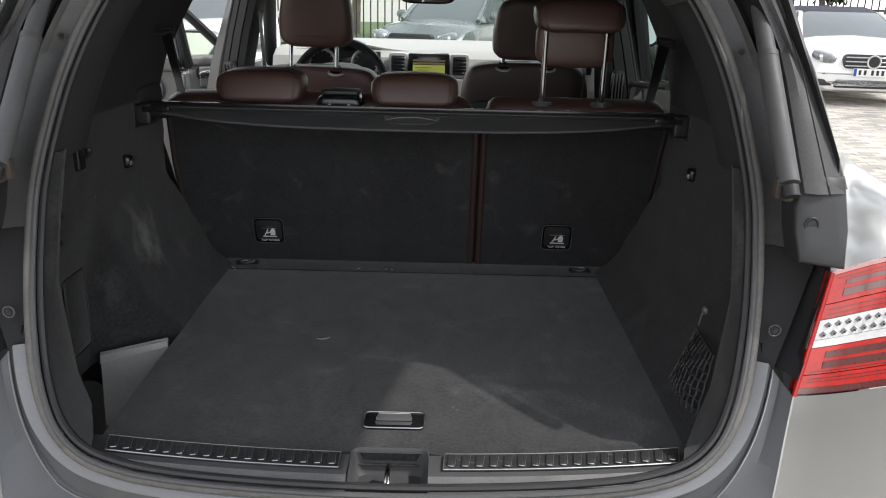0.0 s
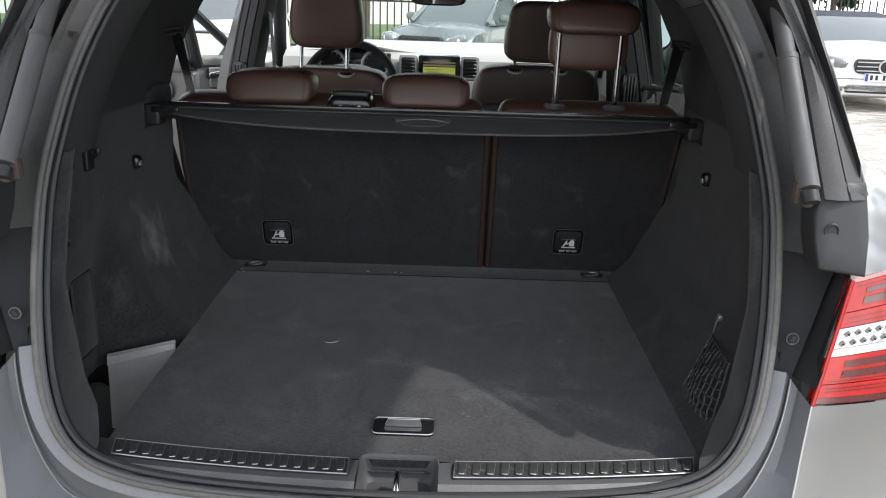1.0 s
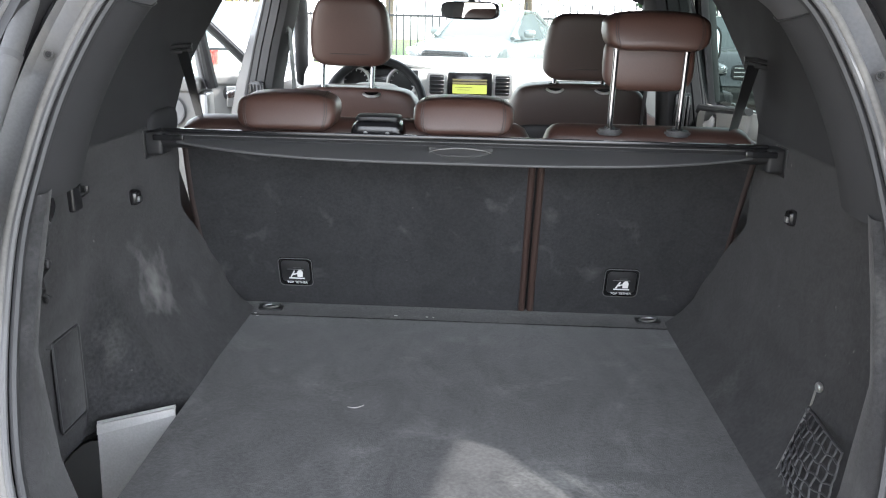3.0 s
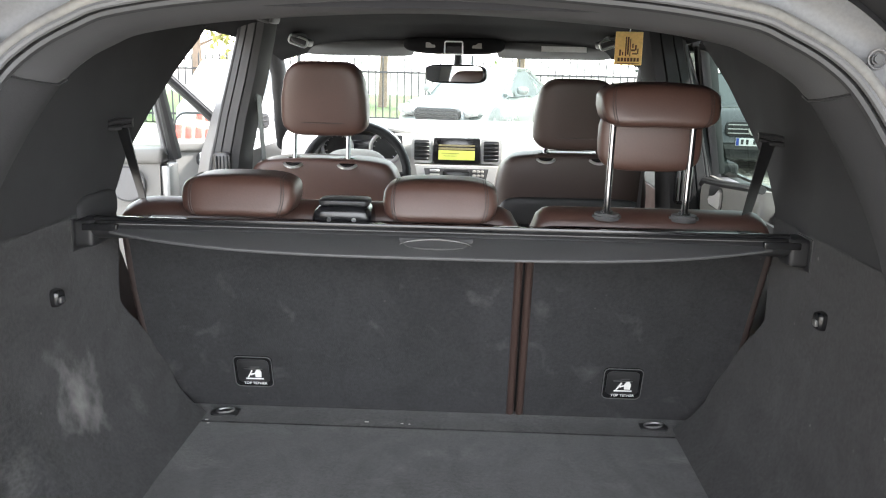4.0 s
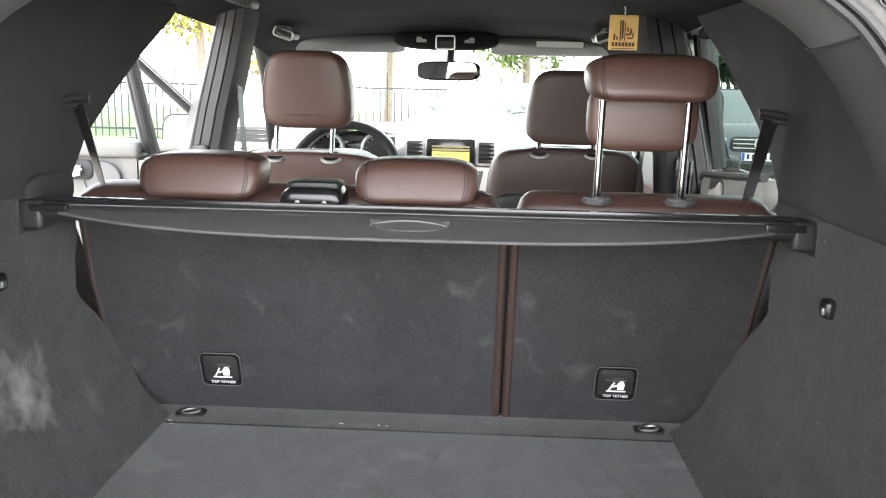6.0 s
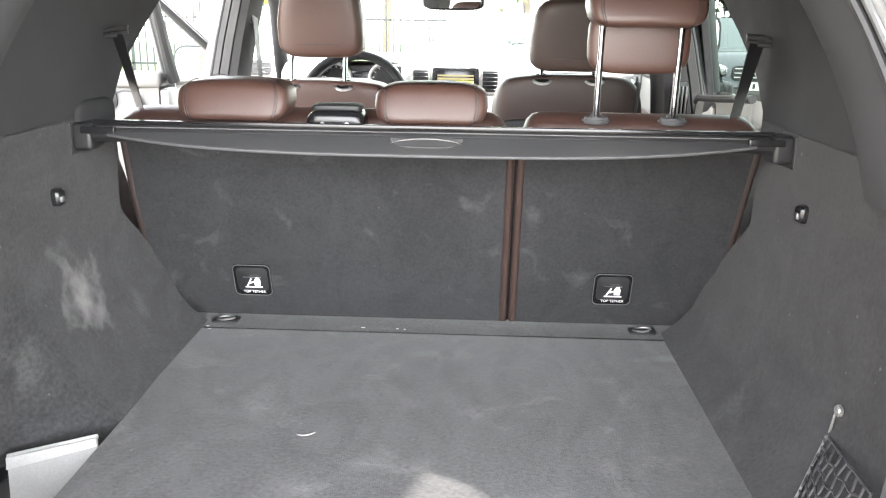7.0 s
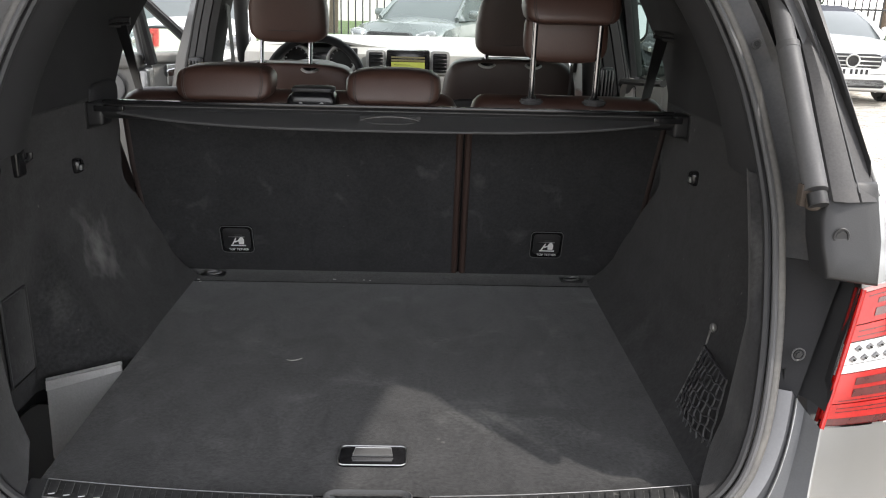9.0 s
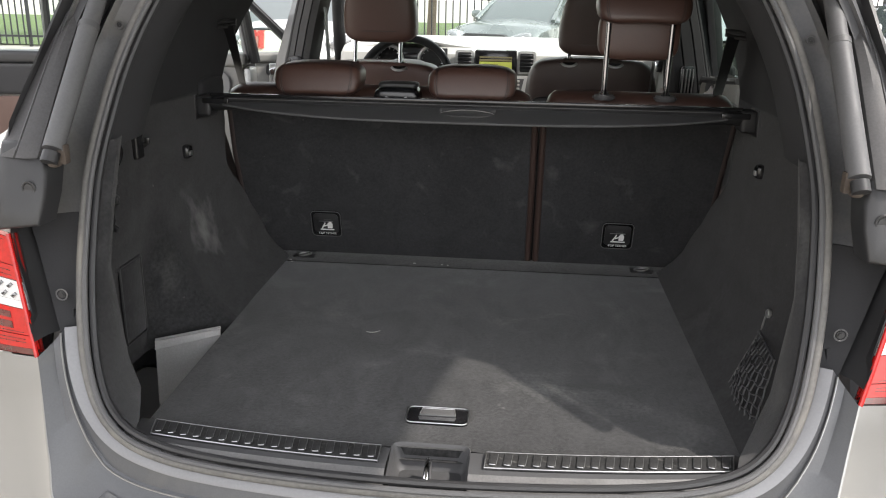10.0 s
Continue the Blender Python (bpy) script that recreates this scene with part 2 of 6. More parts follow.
LED_GREY = material("led_reflector", (0.30, 0.30, 0.30), 0.2, metal=0.6, vary=0.3, scale=300, bump=0.0)
RED_DARK = material("red_lens_dark", (0.24, 0.008, 0.006), 0.15, vary=0.1, scale=20, grain=200, bump=0.0, coat=1.0)
CLEAR_LENS = material("clear_lens", (0.52, 0.52, 0.52), 0.16, vary=0.15, scale=60, grain=300, bump=0.3, depth=0.002, coat=1.0)
SCREEN_GLOW = glowing("screen_green", (0.42, 0.46, 0.09), 0.09)
SCREEN_DIM = glowing("screen_tan", (0.16, 0.14, 0.07), 0.10)
SCREEN_BACK = material("screen_glass", (0.01, 0.01, 0.012), 0.15, vary=0.1, bump=0.0)
PANE = glass("window_glass", (0.86, 0.93, 0.90))
TINT = glass("tinted_glass", (0.19, 0.235, 0.215))
MIRROR = material("mirror_glass", (0.85, 0.87, 0.87), 0.02, metal=1.0, vary=0.0, bump=0.0)
WHITE = material("white_marking", (0.75, 0.75, 0.74), 0.6, vary=0.1, bump=0.0)
RUST = material("rusty_steel", (0.055, 0.042, 0.033), 0.8, vary=0.35, scale=60, grain=300, bump=0.4, depth=0.001)
LINT = material("lint", (0.40, 0.39, 0.37), 0.9, vary=0.1, bump=0.0)
MESH_CORD = material("net_cord", (0.040, 0.040, 0.042), 0.45, vary=0.2, grain=900, bump=0.3)
CARD = material("orange_card", (0.92, 0.62, 0.23), 0.6, vary=0.15, scale=25, grain=200, bump=0.0)
CARD_INK = material("brown_card_print", (0.13, 0.05, 0.02), 0.6, vary=0.2, bump=0.0)


# ---- building blocks ----
def part(name, bm, mat, parent=None, label="", angle=38):
    """One mesh object out of a bmesh, under its thing or part."""
    me = bpy.data.meshes.new(name)
    bmesh.ops.recalc_face_normals(bm, faces=bm.faces[:])
    bm.to_mesh(me)
    bm.free()
    me.materials.append(mat)
    me.polygons.foreach_set("use_smooth", [True] * len(me.polygons))
    me.set_sharp_from_angle(angle=radians(angle))
    ob = new(name, me)
    ob.parent = parent
    return tagged(ob, label)


def thing(name, label, category, group="", kind="", at=(0, 0, 0)):
    ob = new(name)
    ob.empty_display_size = 0.05
    ob.location = at
    return tagged(ob, label, category, group, kind)


def box(size, at=(0, 0, 0), bevel=0.004, segs=2, turn=None, bm=None):
    bm = bm or bmesh.new()
    m = Matrix.Translation(at) @ (turn or Matrix.Identity(4)) @ Matrix.Diagonal((*size, 1))
    made = bmesh.ops.create_cube(bm, size=1.0, matrix=m)
    if bevel:
        edges = list({e for v in made["verts"] for e in v.link_edges})
        bmesh.ops.bevel(bm, geom=edges, offset=min(bevel, min(size) * 0.45), segments=segs, profile=0.6, affect="EDGES")
    return bm


def prism(points, axis, a, b, bevel=0.003, segs=2, bm=None):
    """A flat outline extruded along an axis from a to b; the outline is in the two other axes, in order."""
    bm = bm or bmesh.new()

    def put(p, v):
        return {"x": (v, p[0], p[1]), "y": (p[0], v, p[1]), "z": (p[0], p[1], v)}[axis]
    lo = [bm.verts.new(put(p, a)) for p in points]
    hi = [bm.verts.new(put(p, b)) for p in points]
    faces = [bm.faces.new(lo), bm.faces.new(hi[::-1])]
    k = len(points)
    for i in range(k):
        faces.append(bm.faces.new((lo[i], hi[i], hi[(i + 1) % k], lo[(i + 1) % k])))
    if bevel:
        edges = [e for f in faces[:2] for e in f.edges]
        bmesh.ops.bevel(bm, geom=edges, offset=bevel, segments=segs, profile=0.6, affect="EDGES")
    return bm


def rounded(w, h, r, cx=0.0, cz=0.0, n=5):
    """Outline of a rounded rectangle."""
    out = []
    for sx, sz, a0 in ((1, 1, 0), (-1, 1, 90), (-1, -1, 180), (1, -1, 270)):
        for i in range(n + 1):
            a = radians(a0 + 90 * i / n)
            out.append((cx + sx * (w / 2 - r) + r * math.cos(a), cz + sz * (h / 2 - r) + r * math.sin(a)))
    return out


def spline(points, n, closed=False):
    """Catmull-Rom points through the given ones."""
    pts = [Vector(p) for p in points]
    k = len(pts)
    out = []
    spans = k if closed else k - 1
    for i in range(n):
        u = i / n * spans if closed else i / (n - 1) * spans
        j = min(int(u), spans - 1)
        t = u - j
        if closed:
            p = [pts[(j + d) % k] for d in (-1, 0, 1, 2)]
        else:
            p = [pts[max(0, min(k - 1, j + d))] for d in (-1, 0, 1, 2)]
        out.append(0.5 * (2 * p[1] + (p[2] - p[0]) * t + (2 * p[0] - 5 * p[1] + 4 * p[2] - p[3]) * t * t
                          + (3 * p[1] - p[0] - 3 * p[2] + p[3]) * t ** 3))
    return out


def interp(x, table):
    return float(np.interp(x, [p[0] for p in table], [p[1] for p in table]))


def loft(rings, closed=True, caps=False, bm=None):
    """A skin through rings of equally many points."""
    bm = bm or bmesh.new()
    rows = [[bm.verts.new(p) for p in ring] for ring in rings]
    k = len(rows[0])
    for a, b in zip(rows, rows[1:]):
        for i in range(k if closed else k - 1):
            bm.faces.new((a[i], a[(i + 1) % k], b[(i + 1) % k], b[i]))
    if caps:
        bm.faces.new(rows[0])
        bm.faces.new(rows[-1])
    return bm


def sheet(fn, nu, nv, thick=0.0):
    """A surface fn(u, v) with u and v from 0 to 1; thick thickens it."""
    bm = loft([[fn(i / nu, j / nv) for i in range(nu + 1)] for j in range(nv + 1)], closed=False)
    if thick:
        bmesh.ops.recalc_face_normals(bm, faces=bm.faces[:])
        bmesh.ops.solidify(bm, geom=bm.faces[:], thickness=thick)
    return bm


def tube(points, r, sides=10, closed=False, bm=None, flat=1.0):
    """A round bar along points; r is a radius or one for each point."""
    pts = [Vector(p) for p in points]
    rings = []
    side = None
    for i, p in enumerate(pts):
        a = pts[(i - 1) % len(pts)] if closed or i else p
        b = pts[(i + 1) % len(pts)] if closed or i < len(pts) - 1 else p
        d = (b - a).normalized()
        if side is None:
            side = d.orthogonal().normalized()
        side = (side - d * side.dot(d)).normalized()
        up = d.cross(side)
        rad = r[i] if isinstance(r, (list, tuple)) else r
        rings.append([p + (side * math.cos(2 * math.pi * k / sides) + up * math.sin(2 * math.pi * k / sides) * flat) * rad for k in range(sides)])
    if closed:
        rings.append(rings[0])
        bm = loft(rings, bm=bm)
        bmesh.ops.remove_doubles(bm, verts=bm.verts[:], dist=1e-6)
        return bm
    return loft(rings, caps=True, bm=bm)


def cushion(size, at=(0, 0, 0), ex=3.0, ez=3.0, nu=32, nv=18, turn=None, shape=None):
    """A padded block with soft corners: a rounded box whose roundness is set by ex (plan) and ez (height)."""
    m = Matrix.Translation(at) @ (turn or Matrix.Identity(4))

    def pw(v, e):
        return math.copysign(abs(v) ** (2 / e), v)
    rings = []
    for j in range(nv + 1):
        b = -math.pi / 2 + math.pi * j / nv
        b = max(-math.pi / 2 + 0.02, min(math.pi / 2 - 0.02, b))
        ring = []
        for i in range(nu):
            a = 2 * math.pi * i / nu
            p = Vector((pw(math.cos(a), ex) * pw(math.cos(b), ez) * size[0] / 2, pw(math.sin(a), ex) * pw(math.cos(b), ez) * size[1] / 2, pw(math.sin(b), ez) * size[2] / 2))
            if shape:
                p = Vector(shape(p.x, p.y, p.z))
            ring.append(m @ p)
        rings.append(ring)
    return loft(rings, caps=True)


def disc(r, depth, at, turn=None, n=24, bevel=0.002, bm=None):
    bm = bm or bmesh.new()
    m = Matrix.Translation(at) @ (turn or Matrix.Identity(4))
    made = bmesh.ops.create_cone(bm, cap_ends=True, segments=n, radius1=r, radius2=r, depth=depth, matrix=m)
    if bevel:
        edges = [e for e in {e for v in made["verts"] for e in v.link_edges} if len(e.link_faces) == 2 and any(len(f.verts) > 4 for f in e.link_faces)]
        bmesh.ops.bevel(bm, geom=edges, offset=min(bevel, depth * 0.4), segments=2, affect="EDGES")
    return bm


FACE_Y = pose(0, 0, 0, 90)
FACE_X = pose(0, 0, 0, 0, 90)


# ---- the tailgate opening of the parked car ----
HALF = [(0.20, 0.776), (0.33, 0.782), (0.40, 0.791), (0.45, 0.806), (0.487, 0.832), (0.513, 0.869), (0.534, 0.925), (0.551, 1.01), (0.560, 1.10), (0.562, 1.17),
        (0.554, 1.24), (0.537, 1.325), (0.511, 1.40), (0.478, 1.465), (0.445, 1.50), (0.40, 1.527), (0.35, 1.546), (0.22, 1.564)]
OUTLINE = spline([(0, 0, 0.773)] + [(x, 0, z) for x, z in HALF] + [(0, 0, 1.575)] + [(-x, 0, z) for x, z in HALF[::-1]], 240, True)


def rim_y(x, z):
    return 0.09 + 0.5 * (z - 1) - 0.035 * (1 - (x / 0.577) ** 2)


def rim(out, back, keep=None):
    """The opening's outline moved outwards in its plane and along the car; both may depend on the place."""
    pts = []
    k = len(OUTLINE)
    for i, p in enumerate(OUTLINE):
        d = OUTLINE[(i + 1) % k] - OUTLINE[i - 1]
        n = Vector((d.z, 0, -d.x)).normalized()
        k2 = max(0.0, min(1.0, 1 - abs(p.z - 0.922) / 0.085))
        n = n.lerp(Vector((1 if p.x > 0 else -1, 0, 0)), k2 * k2 * (3 - 2 * k2)).normalized()
        w = abs(n.x)
        o = out(p, w) if callable(out) else out
        b = back(p, w) if callable(back) else back
        pts.append((p.z, Vector((p.x + n.x * o, rim_y(p.x, p.z) + b, p.z + n.z * o))))
    if keep:
        idx = [i for i, (z, _) in enumerate(pts) if keep(z)]
        start = next((j for j in range(len(idx)) if idx[j] != (idx[j - 1] + 1) % k), 0)
        idx = idx[start:] + idx[:start]
        return [pts[i][1] for i in idx]
    return [q for _, q in pts]


def band(name, steps, mat, parent, keep=None, label=""):
    return part(name, loft([rim(o, b, keep) for o, b in steps], closed=keep is None), mat, parent, label)


car = thing("parked_suv", "silver off-road estate car with raised tailgate and two open doors", "car")
LOW = lambda z: z < 0.958
OUT_EDGE = lambda p, w: interp(p.z, [(0.9, 0.040), (0.96, 0.055), (1.09, 0.092), (1.25, 0.072), (1.45, 0.068), (1.6, 0.08)])
part("door_seal", tube(rim(0.003, -0.010), 0.0075, 10, True), RUBBER, car, "dusty grey rubber tailgate seal")
part("seal_bead", tube(rim(-0.0055, -0.014), 0.0045, 8, True), GREY_TRIM, car, "dark rounded bead of the seal")
part("seal_lip", tube(rim(-0.013, -0.004), 0.006, 8, True), BLACK, car, "black inner lip of the seal")
GUTTER_STEPS = [(0.006, -0.004), (0.012, 0.008), (0.020, 0.010), (0.040, 0.006), (lambda p, w: OUT_EDGE(p, w) - 0.022, -0.004)]
band("gutter_trim", GUTTER_STEPS, GUTTER, car, lambda z: z > 1.10, "dusty grey rain channel")
for s in (1, -1):
    idx = [i for i, p in enumerate(OUTLINE) if 0.925 < p.z <= 1.10 and p.x * s > 0]
    idx = idx + [idx[-1] + 1] if s > 0 else [idx[0] - 1] + idx
    ridge = lambda p, w: OUT_EDGE(p, w) * interp(p.z, [(0.92, 0.80), (1.0, 0.88), (1.06, 0.96), (1.10, 1.04)])
    foot = lambda steps: loft([[rim(o, b)[i] for i in idx] for o, b in steps], closed=False)
    part("gutter_foot", foot(GUTTER_STEPS[:2] + [(0.022, 0.006), (lambda p, w: ridge(p, w) - 0.006, -0.002), (ridge, -0.006)]), DARK_TRIM, car, "dusty grey foot of the rain channel")
    part("foot_hollow", foot([(ridge, -0.006), (lambda p, w: ridge(p, w) + 0.004, 0.004), (lambda p, w: max(ridge(p, w) + 0.006, OUT_EDGE(p, w) * 0.8), 0.008), (lambda p, w: OUT_EDGE(p, w) + 0.008, -0.012), (lambda p, w: OUT_EDGE(p, w) + 0.013, -0.041)]), BLACK, car, "black plastic hollow beside the rain channel")
band("channel_edge", [(lambda p, w: OUT_EDGE(p, w) - 0.022, -0.004), (lambda p, w: OUT_EDGE(p, w) - 0.012, 0.010), (lambda p, w: OUT_EDGE(p, w) - 0.004, -0.016), (OUT_EDGE, -0.044), (lambda p, w: OUT_EDGE(p, w) + 0.012, -0.042)],
     BLACK, car, lambda z: z > 1.085, "black edge of the rain channel")
JAMB_W = lambda p, w: 0.024 + 0.004 * w
band("lower_jamb", [(0.006, -0.004), (lambda p, w: JAMB_W(p, w) * 0.4, -0.010), (JAMB_W, -0.016)], JAMB_PAINT, car, LOW, "light grey painted jamb")
INNER = rim(JAMB_W, -0.016, LOW)
MIDDLE = [(0, -0.140, 0.668), (0.27, -0.132, 0.668), (0.44, -0.105, 0.670), (0.543, -0.070, 0.690), (0.566, -0.040, 0.770), (0.584, -0.008, 0.850), (0.596, 0.012, 0.908)]
BUMPER_END = [(0.0, -0.18, 0.30), (0.30, -0.17, 0.30), (0.62, -0.09, 0.32), (0.90, 0.10, 0.42), (0.955, 0.20, 0.70), (0.935, 0.112, 0.925)]
middle, ends = spline(MIDDLE, 101), spline(BUMPER_END, 101)


def along(curve, i):
    q = i / (len(INNER) - 1) * 2 - 1
    p = curve[round(abs(q) * 100)].copy()
    p.x *= 1 if INNER[i].x > 0 else -1
    return p, abs(q)


fold = [[p + Vector((0, 0.002, 0)) for p in INNER]]
for f in (0.0, 0.25, 0.28, 0.6, 0.96, 1.0):
    fold.append([p.lerp(along(middle, i)[0], f) + Vector((0, (0.004 if f < 0.27 else 0.0) + 0.014 * math.sin(math.pi * f) - (0.006 if 0.9 < f < 1 else 0), 0)) for i, p in enumerate(INNER)])
part("corner_panel", loft(fold, closed=False), CORNER_GREY, car, "dark grey panel round the lower opening")
span = [i for i, p in enumerate(INNER) if abs(p.x) < 0.425 and p.z < 0.812]
part("bumper_film", loft([[INNER[i].lerp(along(middle, i)[0], f) + Vector((0, 0.014 * math.sin(math.pi * f) - 0.003, 0.003)) for i in span] for f in (0.52, 0.60, 0.68, 0.76, 0.84, 0.94)], closed=False), FILM, car, "dusty black protective film on the bumper")
# thin silver tube paints the highlight that runs along the fold
part("fold_highlight", tube([q + Vector((0, -0.001, 0)) for q in fold[3]], 0.0015, 6), PAINT, car, "highlight on the fold, drawn as a bright line")
rows = []
for j in range(13):
    f = j / 12
    row = []
    for i in range(len(INNER)):
        (m, side), (e, _) = along(middle, i), along(ends, i)
        r = m.lerp(e, f)
        r.y = m.y + (e.y - m.y) * ((f ** 1.7) * side + (f ** 0.35) * (1 - side)) - 0.020 * math.sin(math.pi * f) * (1 - side)
        r.z = m.z + (e.z - m.z) * (f * side + f ** 1.8 * (1 - side))
        row.append(r)
    rows.append(row)
part("bumper", loft(rows, closed=False), PAINT, car, "silver painted bumper")
part("bumper_edge", tube(rows[0], 0.003, 6), PAINT, car, "bright bumper edge")
part("bumper_tread", sheet(lambda u, v: (-0.43 + 0.86 * u, -0.088 - 0.040 * (1 - (u * 2 - 1) ** 2) - 0.040 * v, 0.676 - 0.002 * v), 40, 4, 0.004), BLACK_GLOSS, car,
     "black ribbed tread strip on the bumper")

for s in (1, -1):
    def lamp(u, v, s=s, off=0.0):
        xi = 0.597 + 0.048 * v
        x = xi + (0.93 - xi) * u
        z = (0.907 + 0.05 * (x - 0.6)) * (1 - v) + (1.088 + 0.30 * (x - 0.65) - 1.1 * max(0, x - 0.68) ** 2) * v
        return (s * x, 0.018 + 0.045 * v + 0.30 * (x - xi) ** 1.6 * 1.6 + off, z)

    tail = part("tail_lamp", sheet(lambda u, v: lamp(0.004 + 0.996 * u, 0.012 + 0.976 * v, off=0.010), 10, 8, 0.006), RED_DARK, car, "red and clear tail lamp")

    def strip(v0, v1, mat, name, proud=0.0, u0=0.0, tail=tail, lamp=lamp, text=""):
        def fn(u, v):
            x, y, z = lamp(u0 + (1 - u0) * u, v0 + (v1 - v0) * v)
            return (x, y - proud, z)
        part(name, sheet(fn, 14, 4, 0.005), mat, tail, text)
    strip(0.004, 0.058, RED_DEEP, "lens_strip", 0.001)
    for a, b in ((0.060, 0.165), (0.172, 0.388), (0.622, 0.735), (0.742, 0.962)):
        strip(a, b, RED_LENS, "lens_strip", 0.0012)
    strip(0.966, 0.998, PINK_LENS, "lens_strip", 0.001)
    for a, b in ((0.215, 0.272), (0.300, 0.352), (0.782, 0.838), (0.872, 0.906)):
        strip(a, b, RED_DEEP, "dark_bar", 0.0022, 0.10, text="dark bar behind the red lens")
    for a in (0.105, 0.132, 0.188, 0.652, 0.690, 0.930):
        strip(a, a + 0.006, RED_DEEP, "lens_line", 0.0020, 0.05)
    strip(0.394, 0.455, CLEAR_LENS, "clear_strip", 0.0012, text="plain clear strip")
    strip(0.460, 0.616, CLEAR_LENS, "clear_strip", 0.002, text="clear strip with light emitters")

    FENDER_TOP = spline([(0.655, 0.115, 1.245), (0.70, 0.20, 1.238), (0.745, 0.29, 1.222), (0.85, 0.37, 1.155), (0.93, 0.45, 1.065)], 21)

    part("lamp_bezel", tube([Vector(lamp(0, k / 12)) + Vector((s * 0.002, -0.004, 0)) for k in range(13)], 0.0035, 8), RED_LENS, tail, "red edge of the lamp")
    for r in range(2):
        for k in range(9):
            lx, ly, lz = lamp(0.055 + 0.050 * k + 0.012 * r, 0.500 + 0.072 * r)
            led = part("led", prism([(lx - 0.0055, lz - 0.001), (lx - 0.001, lz - 0.0048), (lx + 0.005, lz + 0.001), (lx + 0.001, lz + 0.0042)], "y", ly - 0.0055, ly + 0.001, 0.001, 1), LED_GREY, tail)
            part("led_chip", disc(0.0014, 0.003, (lx, ly - 0.0062, lz), FACE_Y, 6, 0), BLACK_GLOSS, led)

    def fender(u, v, s=s):
        lx, ly, lz = lamp(u, 1.0, 1)
        t = FENDER_TOP[round(u * 20)]
        p = Vector((lx, ly, lz)).lerp(t, v)
        return (s * p.x, p.y - 0.012 * math.sin(math.pi * v), p.z + 0.02 * math.sin(math.pi * v) * u)
    part("rear_fender", sheet(fender, 20, 8), PAINT, car, "silver rear quarter panel")
    # rear quarter window and its dark pillar
    P_IN = lambda z: interp(z, [(1.20, 0.592), (1.36, 0.590), (1.466, 0.576), (1.62, 0.548)])
    P_OUT = lambda z: interp(z, [(1.20, 0.660), (1.24, 0.655), (1.36, 0.640), (1.466, 0.614), (1.62, 0.574)])
    P_Y = lambda z: 0.078 + (z - 1.205) * 0.78
    rows = []
    for k in range(15):
        z = 1.200 + 0.42 * k / 14
        a, b, y = P_IN(z), P_OUT(z), P_Y(z)
        rows.append([(s * (a + (b - a) * q), y + dy, z) for q, dy in ((-0.06, 0.060), (0.0, 0.012), (0.06, 0.003), (0.30, -0.003), (0.54, 0.0), (0.57, 0.004), (0.60, 0.001), (0.90, 0.005), (0.98, 0.010), (1.05, 0.022), (1.12, 0.10))])
    part("pillar_cover", loft(rows, False), PILLAR_PLASTIC, car, "dusty black pillar cover", 30)
    part("pillar_line", tube([(s * (P_IN(z) + (P_OUT(z) - P_IN(z)) * 0.585), P_Y(z) + 0.001, z) for z in [1.21 + 0.04 * k for k in range(11)]], 0.0013, 6), GREY_TRIM, car, "pale groove line")
    part("window_rail", tube([(s * (P_OUT(z) + 0.001), P_Y(z) + 0.012, z) for z in [1.205 + 0.04 * k for k in range(11)]], 0.0026, 8), SILL_GREY, car, "dull bright window surround")
    part("quarter_glass", sheet(lambda u, v: (s * (P_OUT(1.225 + 0.33 * v) + 0.012 + 0.05 * u), P_Y(1.225 + 0.33 * v) + 0.06 + 0.62 * u, 1.225 + 0.33 * v), 8, 6, 0.004), BLACK_GLOSS, car, "dark tinted quarter window")
    idx = [i for i, p in enumerate(OUTLINE) if 0.945 < p.z < 1.515 and p.x * s > 0]
    inner = [rim(lambda p, w: OUT_EDGE(p, w) + 0.012, -0.042)[i] for i in idx]
    outer = [Vector((s * interp(OUTLINE[i].z, [(0.9, 0.595), (1.09, 0.643), (1.245, 0.652), (1.515, 0.60)]), interp(OUTLINE[i].z, [(0.9, 0.026), (1.09, 0.060), (1.245, 0.105), (1.515, 0.29)]), OUTLINE[i].z)) for i in idx]
    JAMB_STEPS = [(0, 0), (0.15, -0.004), (0.30, 0.002), (0.45, 0.008), (0.5, 0.018), (0.7, 0.014), (0.85, -0.002), (1, 0)]
    part("lamp_jamb", loft([[a.lerp(b, f) + Vector((0, dy, 0)) for a, b in zip(inner, outer)] for f, dy in JAMB_STEPS[3:]], closed=False), BLACK, car, "black plastic beside the lamp")
    low = [k for k, i in enumerate(idx) if OUTLINE[i].z < 1.11]
    high = [k for k, i in enumerate(idx) if OUTLINE[i].z >= 1.11]
    high = [low[-1]] + high if s > 0 else high + [low[0]]
    for ks, mat in ((low, BLACK), (high, GUTTER)):
        part("jamb_panel", loft([[inner[k].lerp(outer[k], f) + Vector((0, dy, 0)) for k in ks] for f, dy in JAMB_STEPS[:4]], closed=False), mat, car, "dull grey jamb panel")
    part("jamb_foot", sheet(lambda u, v: (s * (0.565 + 0.040 * u), 0.042 + 0.020 * u + 0.030 * v, 0.890 + 0.075 * v), 4, 4, 0.004), BLACK, car, "black plastic foot of the jamb")
    # gas strut
    strut = part("gas_strut", tube([(s * 0.574, 0.084, 1.212), (s * 0.568, 0.216, 1.383)], 0.0154, 20), STRUT, car, "dusty grey powered tailgate strut")
    part("strut_rod", tube([(s * 0.568, 0.216, 1.383), (s * 0.569, 0.295, 1.470), (s * 0.566, 0.39, 1.585)], 0.0136, 20), STRUT, strut)
